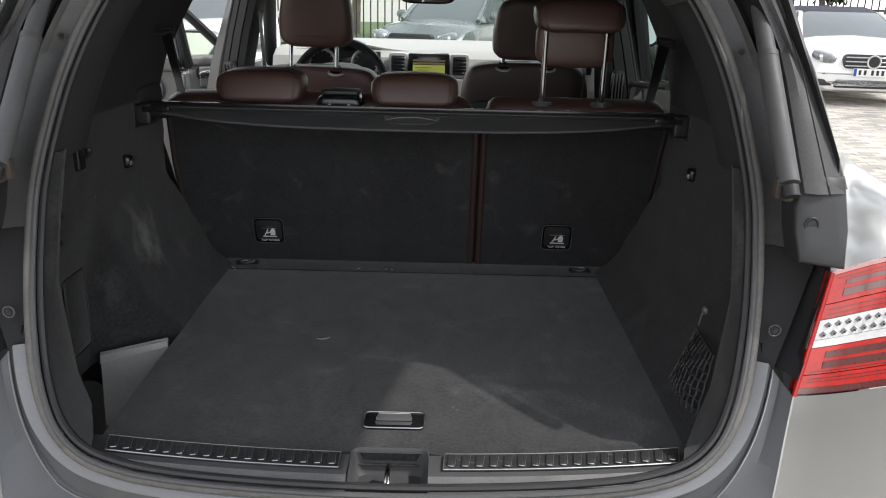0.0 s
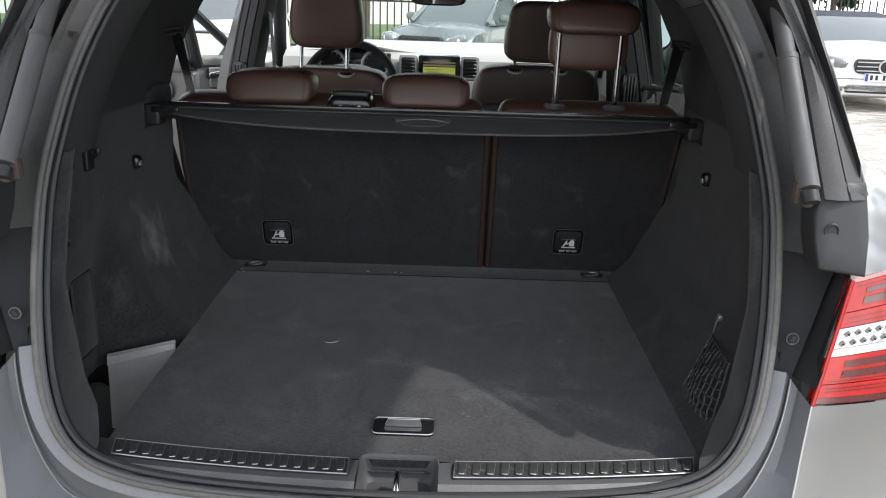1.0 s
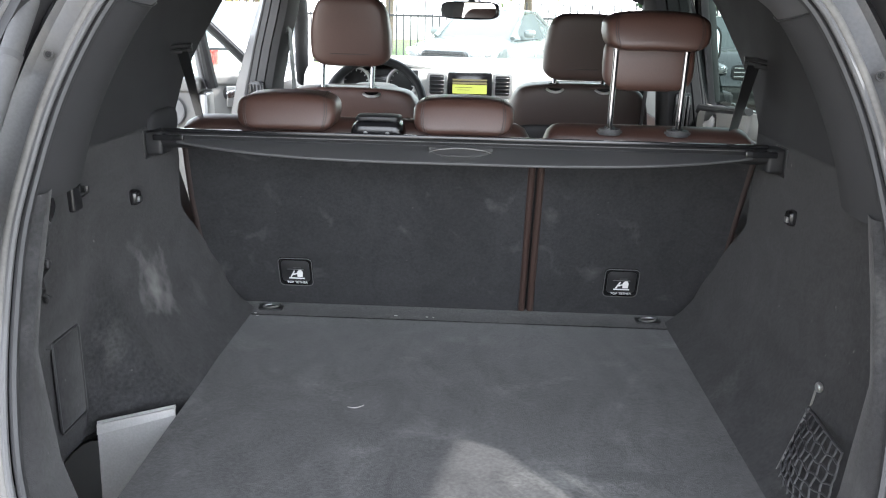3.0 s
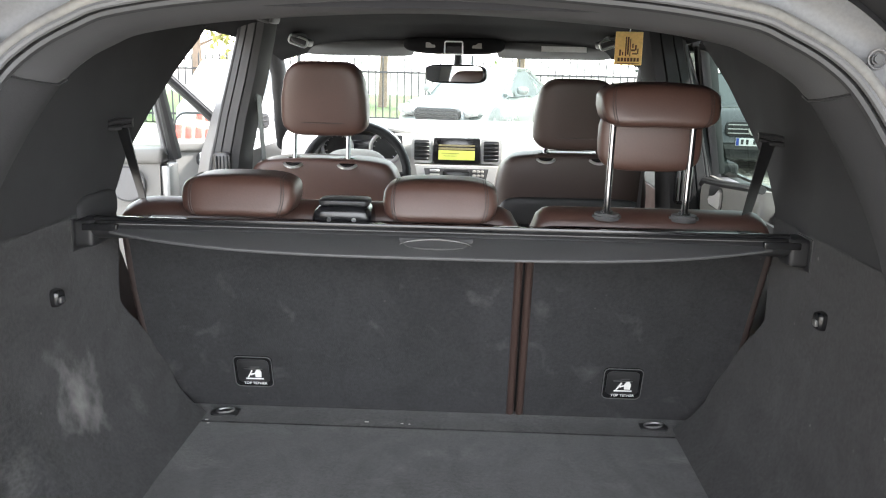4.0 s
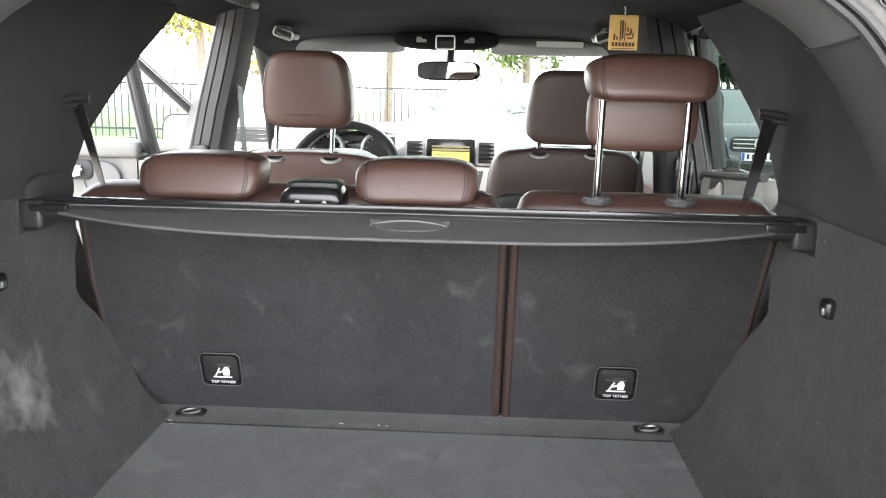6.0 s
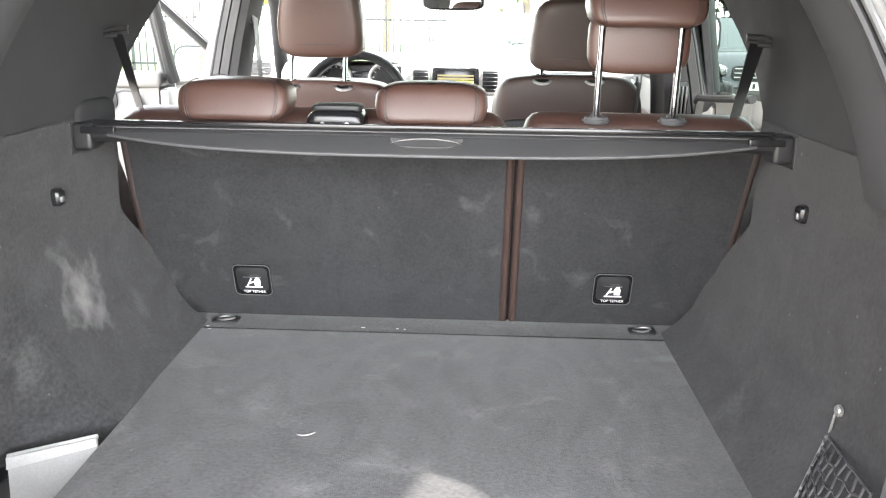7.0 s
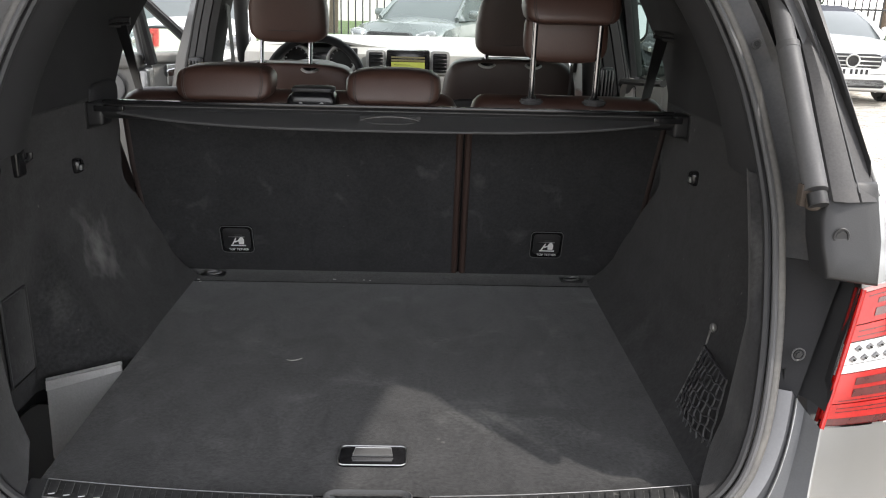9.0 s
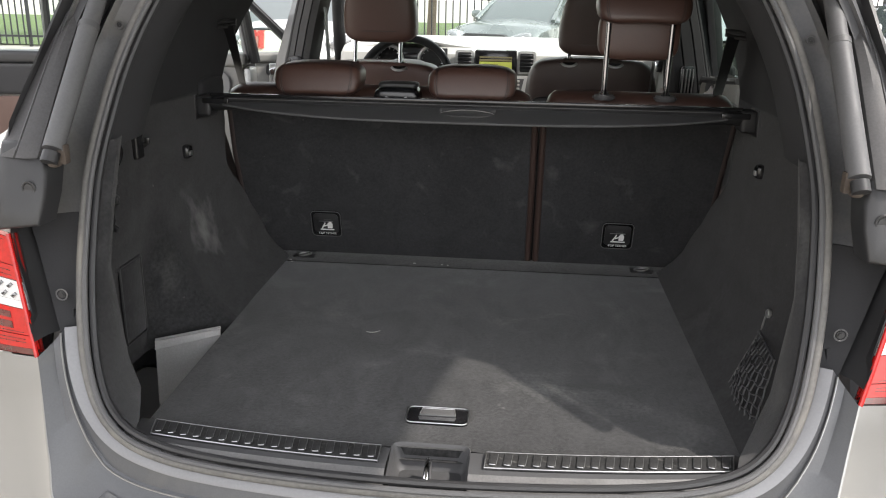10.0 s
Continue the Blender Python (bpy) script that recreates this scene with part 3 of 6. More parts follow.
    part("strut_collar", tube([(s * 0.5683, 0.213, 1.379), (s * 0.5680, 0.219, 1.387)], 0.0160, 20), GREY_TRIM, strut, "dusty pale collar")
    part("strut_foot", tube([(s * 0.5735, 0.068, 1.196), (s * 0.5722, 0.077, 1.210)], 0.0125, 14), BLACK, strut)
    part("ball_joint", cushion((0.020, 0.022, 0.024), (s * 0.573, 0.084, 1.198), 3, 3, 14, 10), RUST, strut, "rusty ball joint")
    part("strut_bracket", box((0.014, 0.016, 0.030), (s * 0.563, 0.092, 1.205), 0.004), RUST, car, "rusty strut bracket")
    # jamb bolts and covers
    for bx, by, bz, r in ((0.577, 0.064, 0.991, 0.0070), (0.545, 0.270, 1.385, 0.005), (0.486, 0.318, 1.497, 0.008)):
        bolt = part("jamb_bolt", disc(r * 0.8, 0.006, (s * bx, by, bz), FACE_Y, 16), BLACK, car, "dark rubber plug")
        part("bolt_ring", tube([(s * bx + r * 1.25 * math.cos(a), by - 0.001, bz + r * 1.25 * math.sin(a)) for a in [i * math.pi / 8 for i in range(16)]], 0.0012, 6, True), GUTTER, bolt)

    # plastic cap on the body edge
    CAP = [(0.594, 1.214), (0.583, 1.180), (0.582, 1.145), (0.587, 1.104), (0.655, 1.096), (0.662, 1.150), (0.660, 1.222), (0.630, 1.226)]
    cap_y = lambda z: 0.044 + 0.42 * (z - 1.10)
    rings = []
    for k, dy in ((1.0, 0.045), (1.0, 0.004), (0.96, -0.002), (0.90, -0.005), (0.45, -0.006)):
        rings.append([(s * (0.622 + (x - 0.622) * k), cap_y(1.16 + (z - 1.16) * k) + dy, 1.16 + (z - 1.16) * k) for x, z in CAP])
    cap = part("jamb_cover", loft(rings, True, True), BLACK, car, "dark plastic cap on the body edge", 50)
    part("cap_recess", disc(0.008, 0.006, (s * 0.606, cap_y(1.157) - 0.004, 1.157), FACE_Y, 18, 0.001), BLACK, cap, "dark screw recess")
    part("recess_rim", tube([(s * 0.606 + 0.0095 * math.cos(a), cap_y(1.157) - 0.006, 1.157 + 0.0105 * math.sin(a)) for a in [i * math.pi / 9 for i in range(18)]], 0.002, 6, True), BLACK, cap)

# outer shell that closes the car
part("roof_panel", sheet(lambda u, v: (-0.70 + 1.40 * u, 0.33 + 2.05 * v, 1.755 - 0.10 * abs(2 * u - 1) ** 3 - 0.05 * (1 - v) ** 2 - 0.07 * v ** 3), 24, 16, 0.02), PAINT, car, "silver roof")
part("header", loft([rim(OUT_EDGE, -0.040, lambda z: z > 1.40), [p + Vector((0, 0.03, 0.06)) for p in rim(0.10, -0.03, lambda z: z > 1.40)]], closed=False), PAINT, car, "silver roof edge")
for s in (1, -1):
    part("roof_rail_side", sheet(lambda u, v: (s * (0.60 + 0.09 * v), 0.40 + 2.1 * u, 1.605 + 0.06 * (1 - v) + 0.02 * math.sin(math.pi * u) - 0.12 * max(0, u - 0.8)), 20, 4, 0.02), BLACK, car)
    part("side_panel", sheet(lambda u, v: (s * (0.955 - 0.08 * (1 - v) ** 2 - 0.05 * v ** 4), 0.40 + 0.42 * u, 0.40 + 0.66 * v), 8, 10, 0.02), PAINT, car, "silver rear side panel")
    part("front_fender", sheet(lambda u, v: (s * (0.955 - 0.06 * (1 - v) ** 2 - 0.06 * v ** 4 - 0.10 * u ** 3), 2.66 + 1.35 * u, 0.40 + 0.72 * v), 10, 10, 0.02), PAINT, car, "silver front wing")
    part("door_sill", box((0.14, 1.9, 0.14), (s * 0.86, 1.74, 0.45), 0.02), PAINT, car, "silver door sill")
    part("front_pillar", tube([(s * 0.60, 2.12, 1.585), (s * 0.655, 2.33, 1.545), (s * 0.70, 2.60, 1.43), (s * 0.775, 2.95, 1.20), (s * 0.80, 3.08, 1.12)], 0.030, 12), DARK_TRIM, car, "dark windscreen pillar")
part("bonnet", sheet(lambda u, v: (-0.80 + 1.60 * u, 3.10 + 0.95 * v, 1.13 + 0.03 * (1 - (2 * u - 1) ** 2) - 0.05 * v - 0.10 * v ** 4), 20, 12, 0.02), PAINT, car, "silver bonnet")
part("front_end", box((1.7, 0.12, 0.6), (0, 4.05, 0.62), 0.05, 3), PAINT, car, "silver front bumper")
part("underbody", box((1.6, 3.9, 0.06), (0, 1.95, 0.33), 0.02), BLACK, car, "black underbody")
part("windscreen", sheet(lambda u, v: ((-0.60 + 1.2 * u) * (1 + 0.18 * v), 2.30 + 0.82 * v + 0.06 * (1 - (2 * u - 1) ** 2), 1.585 - 0.39 * v), 12, 8), PANE, car, "clear windscreen").visible_shadow = False
for wx in (-0.84, 0.84):
    for wy in (0.62, 3.42):
        wheel = part("wheel", tube([(wx, wy + 0.29 * math.cos(a), 0.37 + 0.29 * math.sin(a)) for a in [i * math.pi / 18 for i in range(36)]], 0.085, 12, True, flat=1.3), BLACK, car, "black tyre on an alloy wheel")
        part("rim", disc(0.22, 0.14, (wx, wy, 0.37), FACE_X, 32, 0.02), SILVER_TRIM, wheel)

# tailgate, raised above the opening
gate = thing("tailgate", "raised tailgate with dark inner trim above the boot", "tailgate", at=(0, 0.36, 1.66))


def gate_at(u, v, drop=0.0):
    x = (-0.66 + 1.32 * u) * (1 - 0.06 * v)
    return (x, -0.02 - 0.95 * v, 0.05 + 0.24 * v - 0.06 * v * v - drop - 0.02 * (2 * u - 1) ** 2)


part("outer_skin", sheet(lambda u, v: gate_at(u, v, -0.05), 16, 12, 0.01), PAINT, gate, "silver outer skin")
part("inner_trim", sheet(lambda u, v: gate_at(u, v, 0.0), 16, 12, 0.01), GATE_GREY, gate, "grey inner trim")
for s in (0, 1):
    part("gate_edge", sheet(lambda u, v: Vector(gate_at(s, u, -0.05 + 0.09 * v)) + Vector(((0.01 if s else -0.01), 0, 0)), 12, 3, 0.012), GATE_GREY, gate, "grey edge of the tailgate")

# ---- sill and boot floor ----
SILL_Y = lambda x: -0.0238 + 0.034 * (x / 0.43) ** 2
sill = thing("sill_trim", "grey plastic load sill with metal scuff plates", "sill", kind="structure")
SILL = [(0.052, 0.770), (0.050, 0.7845), (0.0, 0.7855), (-0.007, 0.7845), (-0.015, 0.780), (-0.0185, 0.775), (-0.0205, 0.7735), (-0.026, 0.7725), (-0.030, 0.768), (-0.034, 0.758)]
for x0, x1 in ((-0.47, -0.0605), (0.0605, 0.47)):
    for r0, r1, mat, text in ((0, 3, GREY_TRIM, "dark grey sill top"), (3, 9, SILL_GREY, "stepped grey sill moulding")):
        part("sill_moulding", sheet(lambda u, v: (lambda x, q: (x, SILL_Y(x) + q[0], q[1]))(x0 + (x1 - x0) * u, SILL[r0 + round(v * (r1 - r0))]), 30, r1 - r0), mat, sill, text, 25)
for x0, x1 in ((-0.45, -0.064), (0.064, 0.45)):
    for dy, z in ((-0.0195, 0.7752), (-0.0245, 0.7738)):
        part("sill_ridge", tube([(x0 + (x1 - x0) * k / 24, SILL_Y(x0 + (x1 - x0) * k / 24) + dy, z) for k in range(25)], 0.0016, 6), SILL_GREY, sill)
WELL = [(x, y) for x, y in rounded(0.119, 0.096, 0.016, 0, 0.012)]
def well_top(y):
    return -0.014 * max(0.0, min(1.0, (0.0 - y) / 0.03))


part("latch_well", loft([[(x * k, 0.001 + (y - 0.012) * 0.90 * k, z + well_top((y - 0.012) * k) * h) for x, y in WELL] for k, z, h in ((1.03, 0.7845, 1), (1.0, 0.786, 1), (0.975, 0.783, 1), (0.95, 0.765, 0.6), (0.90, 0.748, 0), (0.80, 0.742, 0))], True, False), GREY_TRIM, sill, "rounded recess for the lock")
part("well_floor", box((0.11, 0.080, 0.004), (0.0, 0.001, 0.7405), 0.001), GREY_TRIM, sill)
striker = part("striker", tube([(0.0, -0.036, 0.738), (0.0, -0.036, 0.776), (0.0, -0.026, 0.782), (0.0, 0.004, 0.782), (0.0, 0.012, 0.776), (0.0, 0.012, 0.738)], 0.0045, 10), CHROME, sill, "bright steel lock striker")
for sx, x0, x1 in ((-1, -0.432, -0.073), (1, 0.083, 0.443)):
    at = lambda x, v, h=0.0: (x + sx * 0.010 * v * abs(x) / 0.43, SILL_Y(x) + 0.004 + 0.043 * v, 0.7885 + 0.001 * math.sin(math.pi * v) + h)
    plate = part("scuff_plate", sheet(lambda u, v: at(x0 + (x1 - x0) * u, v), 24, 3, 0.003), SCUFF_DARK, sill, "worn dark metal scuff plate")
    front = [at(x0 + (x1 - x0) * u / 24, 0.0, 0.001) for u in range(25)]
    part("plate_edge", tube(front, 0.0012, 6), STEEL, plate, "bright worn edge")
    part("plate_edge", tube([at(x0 + (x1 - x0) * u / 24, 1.0, 0.001) for u in range(25)], 0.0008, 6), SCUFF, plate)
    for xe in (x0, x1):
        part("plate_edge", tube([at(xe, k / 4, 0.001) for k in range(5)], 0.0010, 6), SCUFF, plate)
    for i in range(17):
        x = x0 + (x1 - x0) * (i + 0.55) / 17.1
        skew = 9 * sx * (0.4 + abs(x) / 0.43)
        cx, cy, cz = at(x, 0.52)
        m = pose(cx, cy, cz, 0, 0, -skew)
        rib = part("rib", prism(rounded(0.0125, 0.033, 0.003, 0, 0, 3), "z", 0.0, 0.0022, 0.0008, 1), SCUFF_DARK, plate)
        rib.matrix_basis = m
        # small steel bar draws the highlight on the rib's front end
        part("rib_glint", tube([(-0.0040, -0.0155, 0.0018), (0.0, -0.0163, 0.0020), (0.0040, -0.0155, 0.0018)], 0.0010, 6), STEEL, rib, "worn rib end, its highlight drawn as a bright bar")
        part("rib_edge", tube([(0.0058, -0.013, 0.0018), (0.0058, 0.013, 0.0018)], 0.0005, 5), SCUFF, rib)

floor = tagged(part("boot_floor", prism([(-0.462, 0.066), (-0.40, 0.0555), (-0.30, 0.0425), (-0.2, 0.0335), (-0.1, 0.028), (-0.062, 0.042), (0.062, 0.042), (0.1, 0.028), (0.2, 0.0335), (0.30, 0.0425), (0.40, 0.0555), (0.470, 0.068), (0.470, 0.40), (0.472, 0.60), (0.484, 0.895), (-0.482, 0.895), (-0.467, 0.55), (-0.465, 0.31)], "z", 0.758, 0.780, 0.004), CARPET),
               "charcoal carpeted boot floor, scuffed and dusty", "boot floor", kind="structure")
flap = tagged(part("floor_flap", prism([(-0.53, 0.898), (0.53, 0.898), (0.53, 1.0), (-0.53, 1.0)], "z", 0.755, 0.781, 0.004), CARPET),
              "narrow carpeted flap in front of the seat backs", "floor flap", kind="structure")
part("boot_tub", box((1.10, 1.0, 0.01), (-0.02, 0.52, 0.60), 0.0), BLACK, floor)
handle = thing("floor_handle", "chrome-edged black folding handle set in the boot floor", "handle", at=(0.0, 0.135, 0.780))
part("handle_frame", prism(rounded(0.100, 0.052, 0.010), "z", -0.002, 0.004, 0.0015), BLACK_GLOSS, handle)
part("handle_rim", tube([(x, y, 0.004) for x, y in rounded(0.100, 0.052, 0.010)], 0.0011, 6, True), STEEL, handle, "thin chrome rim")
part("paddle", prism([(-0.030, -0.004), (0.030, -0.004), (0.0275, 0.017), (-0.0275, 0.017)], "z", 0.003, 0.0075, 0.002), HANDLE_GREY, handle, "grey metal paddle")
part("paddle_edge", tube([(x, y, 0.0075) for x, y in ((-0.029, -0.002), (-0.0265, 0.0155), (0.0265, 0.0155), (0.029, -0.002))], 0.0007, 6), SILVER_TRIM, handle, "bright paddle edge")
for k in range(3):
    part("grip_rib", box((0.062 - 0.002 * k, 0.0016, 0.0016), (0, -0.0085 - 0.0035 * k, 0.0045), 0.0004, 1), GREY_TRIM, handle)
for s in (1, -1):
    loop = thing("lashing_eye", "folded metal lashing eye in the boot floor", "lashing eye", "lashing eyes", at=(s * 0.433, 0.937, 0.781))
    part("eye_plate", prism(rounded(0.055, 0.035, 0.008), "z", -0.002, 0.003, 0.001), BLACK, loop)
    part("eye_ring", tube([(0.018 * math.cos(a), 0.011 * math.sin(a), 0.005 + 0.002 * math.cos(a)) for a in [i * math.pi / 9 for i in range(18)]], 0.0024, 8, True), SCUFF, loop, "dull steel ring")

# ---- boot side walls ----
XW = [(0.60, 0.470), (0.775, 0.479), (0.80, 0.512), (0.83, 0.540), (0.91, 0.580), (1.0, 0.604), (1.1, 0.617), (1.2, 0.620), (1.3, 0.617), (1.38, 0.606), (1.46, 0.588), (1.53, 0.565), (1.58, 0.54)]
Y_FRONT = [(0.6, 0.95), (0.79, 0.93), (0.86, 0.945), (0.91, 0.945), (0.98, 0.900), (1.035, 0.850), (1.08, 0.865), (1.13, 0.885), (1.24, 0.885), (1.31, 0.945), (1.40, 1.065), (1.46, 1.14), (1.53, 1.235), (1.6, 1.27)]


def wall_x(s, y, z):
    x = interp(z, XW)
    if s < 0 and z < 1.05:
        k = max(0.0, min(1.0, (0.50 - y) / 0.10))
        k = k * k * (3 - 2 * k) * max(0.0, min(1.0, (1.05 - z) / 0.12))
        x = x + (0.628 - x) * k
    return s * x


def wall(s, z0, z1, mat, name, parent=None):
    def fn(u, v):
        z = z0 + (z1 - z0) * v
        y0 = 0.09 + 0.5 * (z - 1) + 0.035
        y1 = interp(z, Y_FRONT)
        y = y0 + (y1 - y0) * u
        return (wall_x(s, y, z), y, z)
    return part(name, sheet(fn, 40, 36, 0.012), mat, parent)


for s, side in ((1, "right"), (-1, "left")):
    w = tagged(wall(s, 0.70 if s > 0 else 0.745, 1.225, WALL_CARPET, "wall_" + side), "charcoal carpeted boot side wall, dusty and scuffed", "side wall", kind="structure")
    tagged(wall(s, 1.222, 1.56, DARK_TRIM, "pillar_trim_" + side), "dark grey pillar trim above the boot", "pillar trim", kind="structure")
    part("wall_edge", tube([(wall_x(s, interp(z, Y_FRONT), z) - s * 0.004, interp(z, Y_FRONT), z) for z in [0.785 + 0.0175 * k for k in range(15)]], 0.0035, 6), BLACK, w, "dark bound edge of the carpet")
    # lining in the gap between wall and seat
    tagged(part("gap_lining_" + side, sheet(lambda u, v: (s * (0.655 - 0.03 * (1 - v)), 0.60 + (0.55 if s > 0 else 0.55 - 0.22 * v) * u, 0.70 + 0.485 * v), 6, 6, 0.01), BLACK), "black lining beside the seat back", "lining", kind="structure")
lip = thing("opening_trim", "grey trim round the inside of the tailgate opening", "trim", kind="structure")
HIGH = lambda z: z > 1.462
LIP_STEPS = [(-0.016, 0.000), (-0.022, 0.015), (-0.030, 0.045), (-0.034, 0.075), (-0.026, 0.11), (-0.002, 0.14)]
band("upper_lip", LIP_STEPS, LIP_GREY, lip, HIGH, "smooth grey plastic lip")
for s in (1, -1):
    idx = [i for i, p in enumerate(OUTLINE) if 1.20 < p.z <= 1.462 and p.x * s > 0]
    idx = idx + [idx[-1] + 1] if s > 0 else [idx[0] - 1] + idx
    part("pillar_lip", loft([[rim(lambda p, w: o + (1 - min(1.0, (p.z - 1.2) / 0.262)) * 0.7 * min(0.018, -0.016 - o), b)[i] for i in idx] for o, b in LIP_STEPS], closed=False), DARK_TRIM, lip, "dark trim lip along the pillar")
    k = idx[-1] if s > 0 else idx[0]
    part("lip_seam", tube([rim(o - 0.001, b)[k] for o, b in LIP_STEPS], 0.0016, 6), BLACK, lip, "dark seam between the trims")
for s in (1, -1):
    idx = [i for i, p in enumerate(OUTLINE) if 0.80 < p.z < 1.215 and p.x * s > 0]
    base = [rim(-0.016, 0.0)[i] for i in idx]
    edge = [Vector((s * interp(OUTLINE[i].z, [(0.80, 0.497), (0.86, 0.514), (1.0, 0.526), (1.1, 0.533), (1.22, 0.536)]), max(0.125, rim_y(0.5, OUTLINE[i].z) + 0.034), OUTLINE[i].z)) for i in idx]
    pts = [[a.lerp(b, f) + Vector((s * dx * 0.006, dy, 0)) for a, b in zip(base, edge)] for f, dx, dy in ((0, 0, 0), (0.25, -0.6, 0.0), (0.7, -0.6, -0.004), (0.95, 0, 0.0), (1.0, 0.5, 0.008))]
    pts += [[b + Vector((s * 0.02, 0.016, 0)) for b in edge], [b + Vector((s * 0.12, 0.03, 0)) for b in edge]]
    part("side_lip", loft(pts, closed=False), WALL_CARPET, lip, "fuzzy charcoal lip")

# ---- roof lining ----
ROOF = [(0.36, 1.555), (0.45, 1.570), (0.8, 1.605), (1.4, 1.63), (1.9, 1.61), (2.2, 1.575), (2.32, 1.555)]
ceiling = tagged(part("ceiling", sheet(lambda u, v: ((-0.625 + 1.25 * u), 0.36 + 1.96 * v, interp(0.36 + 1.96 * v, ROOF) - 0.058 * abs(2 * u - 1) ** 4), 30, 40, 0.012), HEADLINER),
                 "dark grey cloth roof lining", "ceiling", kind="structure")

# ---- luggage cover ----
cover = thing("luggage_cover", "black roll-up luggage cover with a worn grey edge", "luggage cover", at=(0, 0.74, 1.20))
part("cassette", loft([[(x, 0.006 + 0.030 * math.cos(a) * (1 if abs(x) < 0.59 else 0.8), 0.0 + 0.017 * math.sin(a)) for a in [i * math.pi / 8 for i in range(16)]] for x in (-0.595, -0.58, 0.58, 0.595)], True, True), BLACK, cover)
part("top_rail", box((1.16, 0.012, 0.008), (0, -0.005, 0.018), 0.003), BLACK_GLOSS, cover, "black gloss rail")


def blade(u, v):
    x = -0.545 + 1.09 * u
    k = 1 - abs(2 * u - 1) ** 3.2
    return (x, -0.016 - (0.010 + 0.054 * k) * v, 0.006 - (0.004 + 0.017 * k) * v ** 1.3)


part("pull_blade", sheet(blade, 60, 8, 0.004), BLADE, cover, "curved dark pull blade")
part("blade_edge", tube([Vector(blade(u / 60, 1.0)) + Vector((0, 0, -0.003)) for u in range(61)], 0.0028, 8), GREY_TRIM, cover, "pale worn edge")
part("grip", sheet(lambda u, v: (-0.06 + 0.12 * u, -0.040 - 0.026 * v * math.sin(math.pi * u) ** 0.5, 0.006 - 0.011 * v), 16, 4, 0.003), BLADE, cover, "worn dark grip")
part("grip_arc", tube([Vector(blade(0.5 + (-0.058 + 0.116 * i / 20) / 1.09, 0.66 - 0.26 * math.sin(math.pi * i / 20) ** 0.6)) + Vector((0, -0.001, 0.0052)) for i in range(21)], [0.0006 + 0.0010 * math.sin(math.pi * i / 20) for i in range(21)], 6), SILL_GREY, cover, "scratched pale rim of the grip")
# pale tube that stands in for the highlight on the rail's edge
part("rail_highlight", tube([(-0.57 + 1.14 * k / 20, -0.0155, 0.0105) for k in range(21)], 0.0016, 6), SILL_GREY, cover, "highlight along the rail, drawn as a pale line")
for s in (1, -1):
    cap = part("end_cap", box((0.034, 0.056, 0.046), (s * 0.592, 0.003, -0.006), 0.008, 3), BLACK, cover, "black end cap")
    part("cap_plate", box((0.010, 0.066, 0.056), (s * 0.610, 0.0, -0.009), 0.004, 2), BLACK, cap)
    part("cap_slider", box((0.060, 0.012, 0.012), (s * 0.562, -0.022, 0.006), 0.003), BLACK_GLOSS, cap)

# ---- rear seats ----
SEAT_TURN = math.atan2(0.13, 0.42)
rear_seat = thing("rear_seat_bench", "split rear seat back, charcoal felt behind and brown leather on top", "rear seat", at=(0, 0, 0.5))


def back_y(z):
    return 0.992 - 0.13 * (z - 0.78) / 0.42


def left_edge(z):
    """The left half's edge leaves a narrow gap to the wall near its top."""
    return seat_edge(z) - 0.015 * min(1.0, max(0.0, (z - 1.03) / 0.09))


def seat_edge(z, top=0.599, low=0.577):
    return low + (top - low) * (z - 0.78) / 0.42


for x0, x1, nm in ((-1, 0.148, "large"), (0.166, 1, "small")):
    def fn(u, v, x0=x0, x1=x1):
        z = 0.775 + 0.415 * v
        a = x0 if x0 > -1 else -left_edge(z)
        b = x1 if x1 < 1 else seat_edge(z)
        return (a + (b - a) * u, back_y(z), z - 0.5)
    back = part("seat_back", sheet(fn, 24, 16, 0.014), SEAT_CARPET, rear_seat, "charcoal felt seat back")

    def pad(u, v, x0=x0, x1=x1):
        # leather top and front of the seat back, rounded over
        a = x0 if x0 > -1 else -0.600
        b = x1 if x1 < 1 else 0.600
        ang = math.pi * v
        w = (b - a)
        side = 1 - abs(2 * u - 1) ** 24 * 0.6
        return (a + w * u, 0.90 - 0.045 * math.cos(ang), 0.655 + 0.048 * side + 0.028 * math.sin(ang) * side)
    part("leather_top", sheet(pad, 40, 12), LEATHER, back, "brown leather top roll")
    part("front_pad", sheet(lambda u, v: ((x0 if x0 > -1 else -0.60) + ((x1 if x1 < 1 else 0.60) - (x0 if x0 > -1 else -0.60)) * u, 0.945 + 0.16 * v, 0.69 - 0.42 * v), 12, 8, 0.02), LEATHER, back, "brown leather backrest")
    for e, xe in ((0, x0), (1, x1)):
        if abs(xe) < 1:
            xs = xe + (-0.001 if e == 1 else 0.001)
            part("leather_piping", tube([(xs, back_y(z) - 0.012, z - 0.5) for z in (0.785, 0.9, 1.05, 1.17)], 0.0082, 10), LEATHER_SHADED, back, "brown leather edge")
        else:
            sg = 1 if e else -1
            part("leather_piping", tube([(sg * (seat_edge(z) if sg > 0 else left_edge(z)), back_y(z) - 0.010, z - 0.5) for z in (0.785, 0.9, 1.05, 1.17)], 0.0075, 10), LEATHER_DARK, back, "brown leather edge")
part("seat_base", box((1.22, 0.48, 0.14), (0, 1.25, 0.12), 0.05, 4), LEATHER, rear_seat, "brown leather seat cushion")
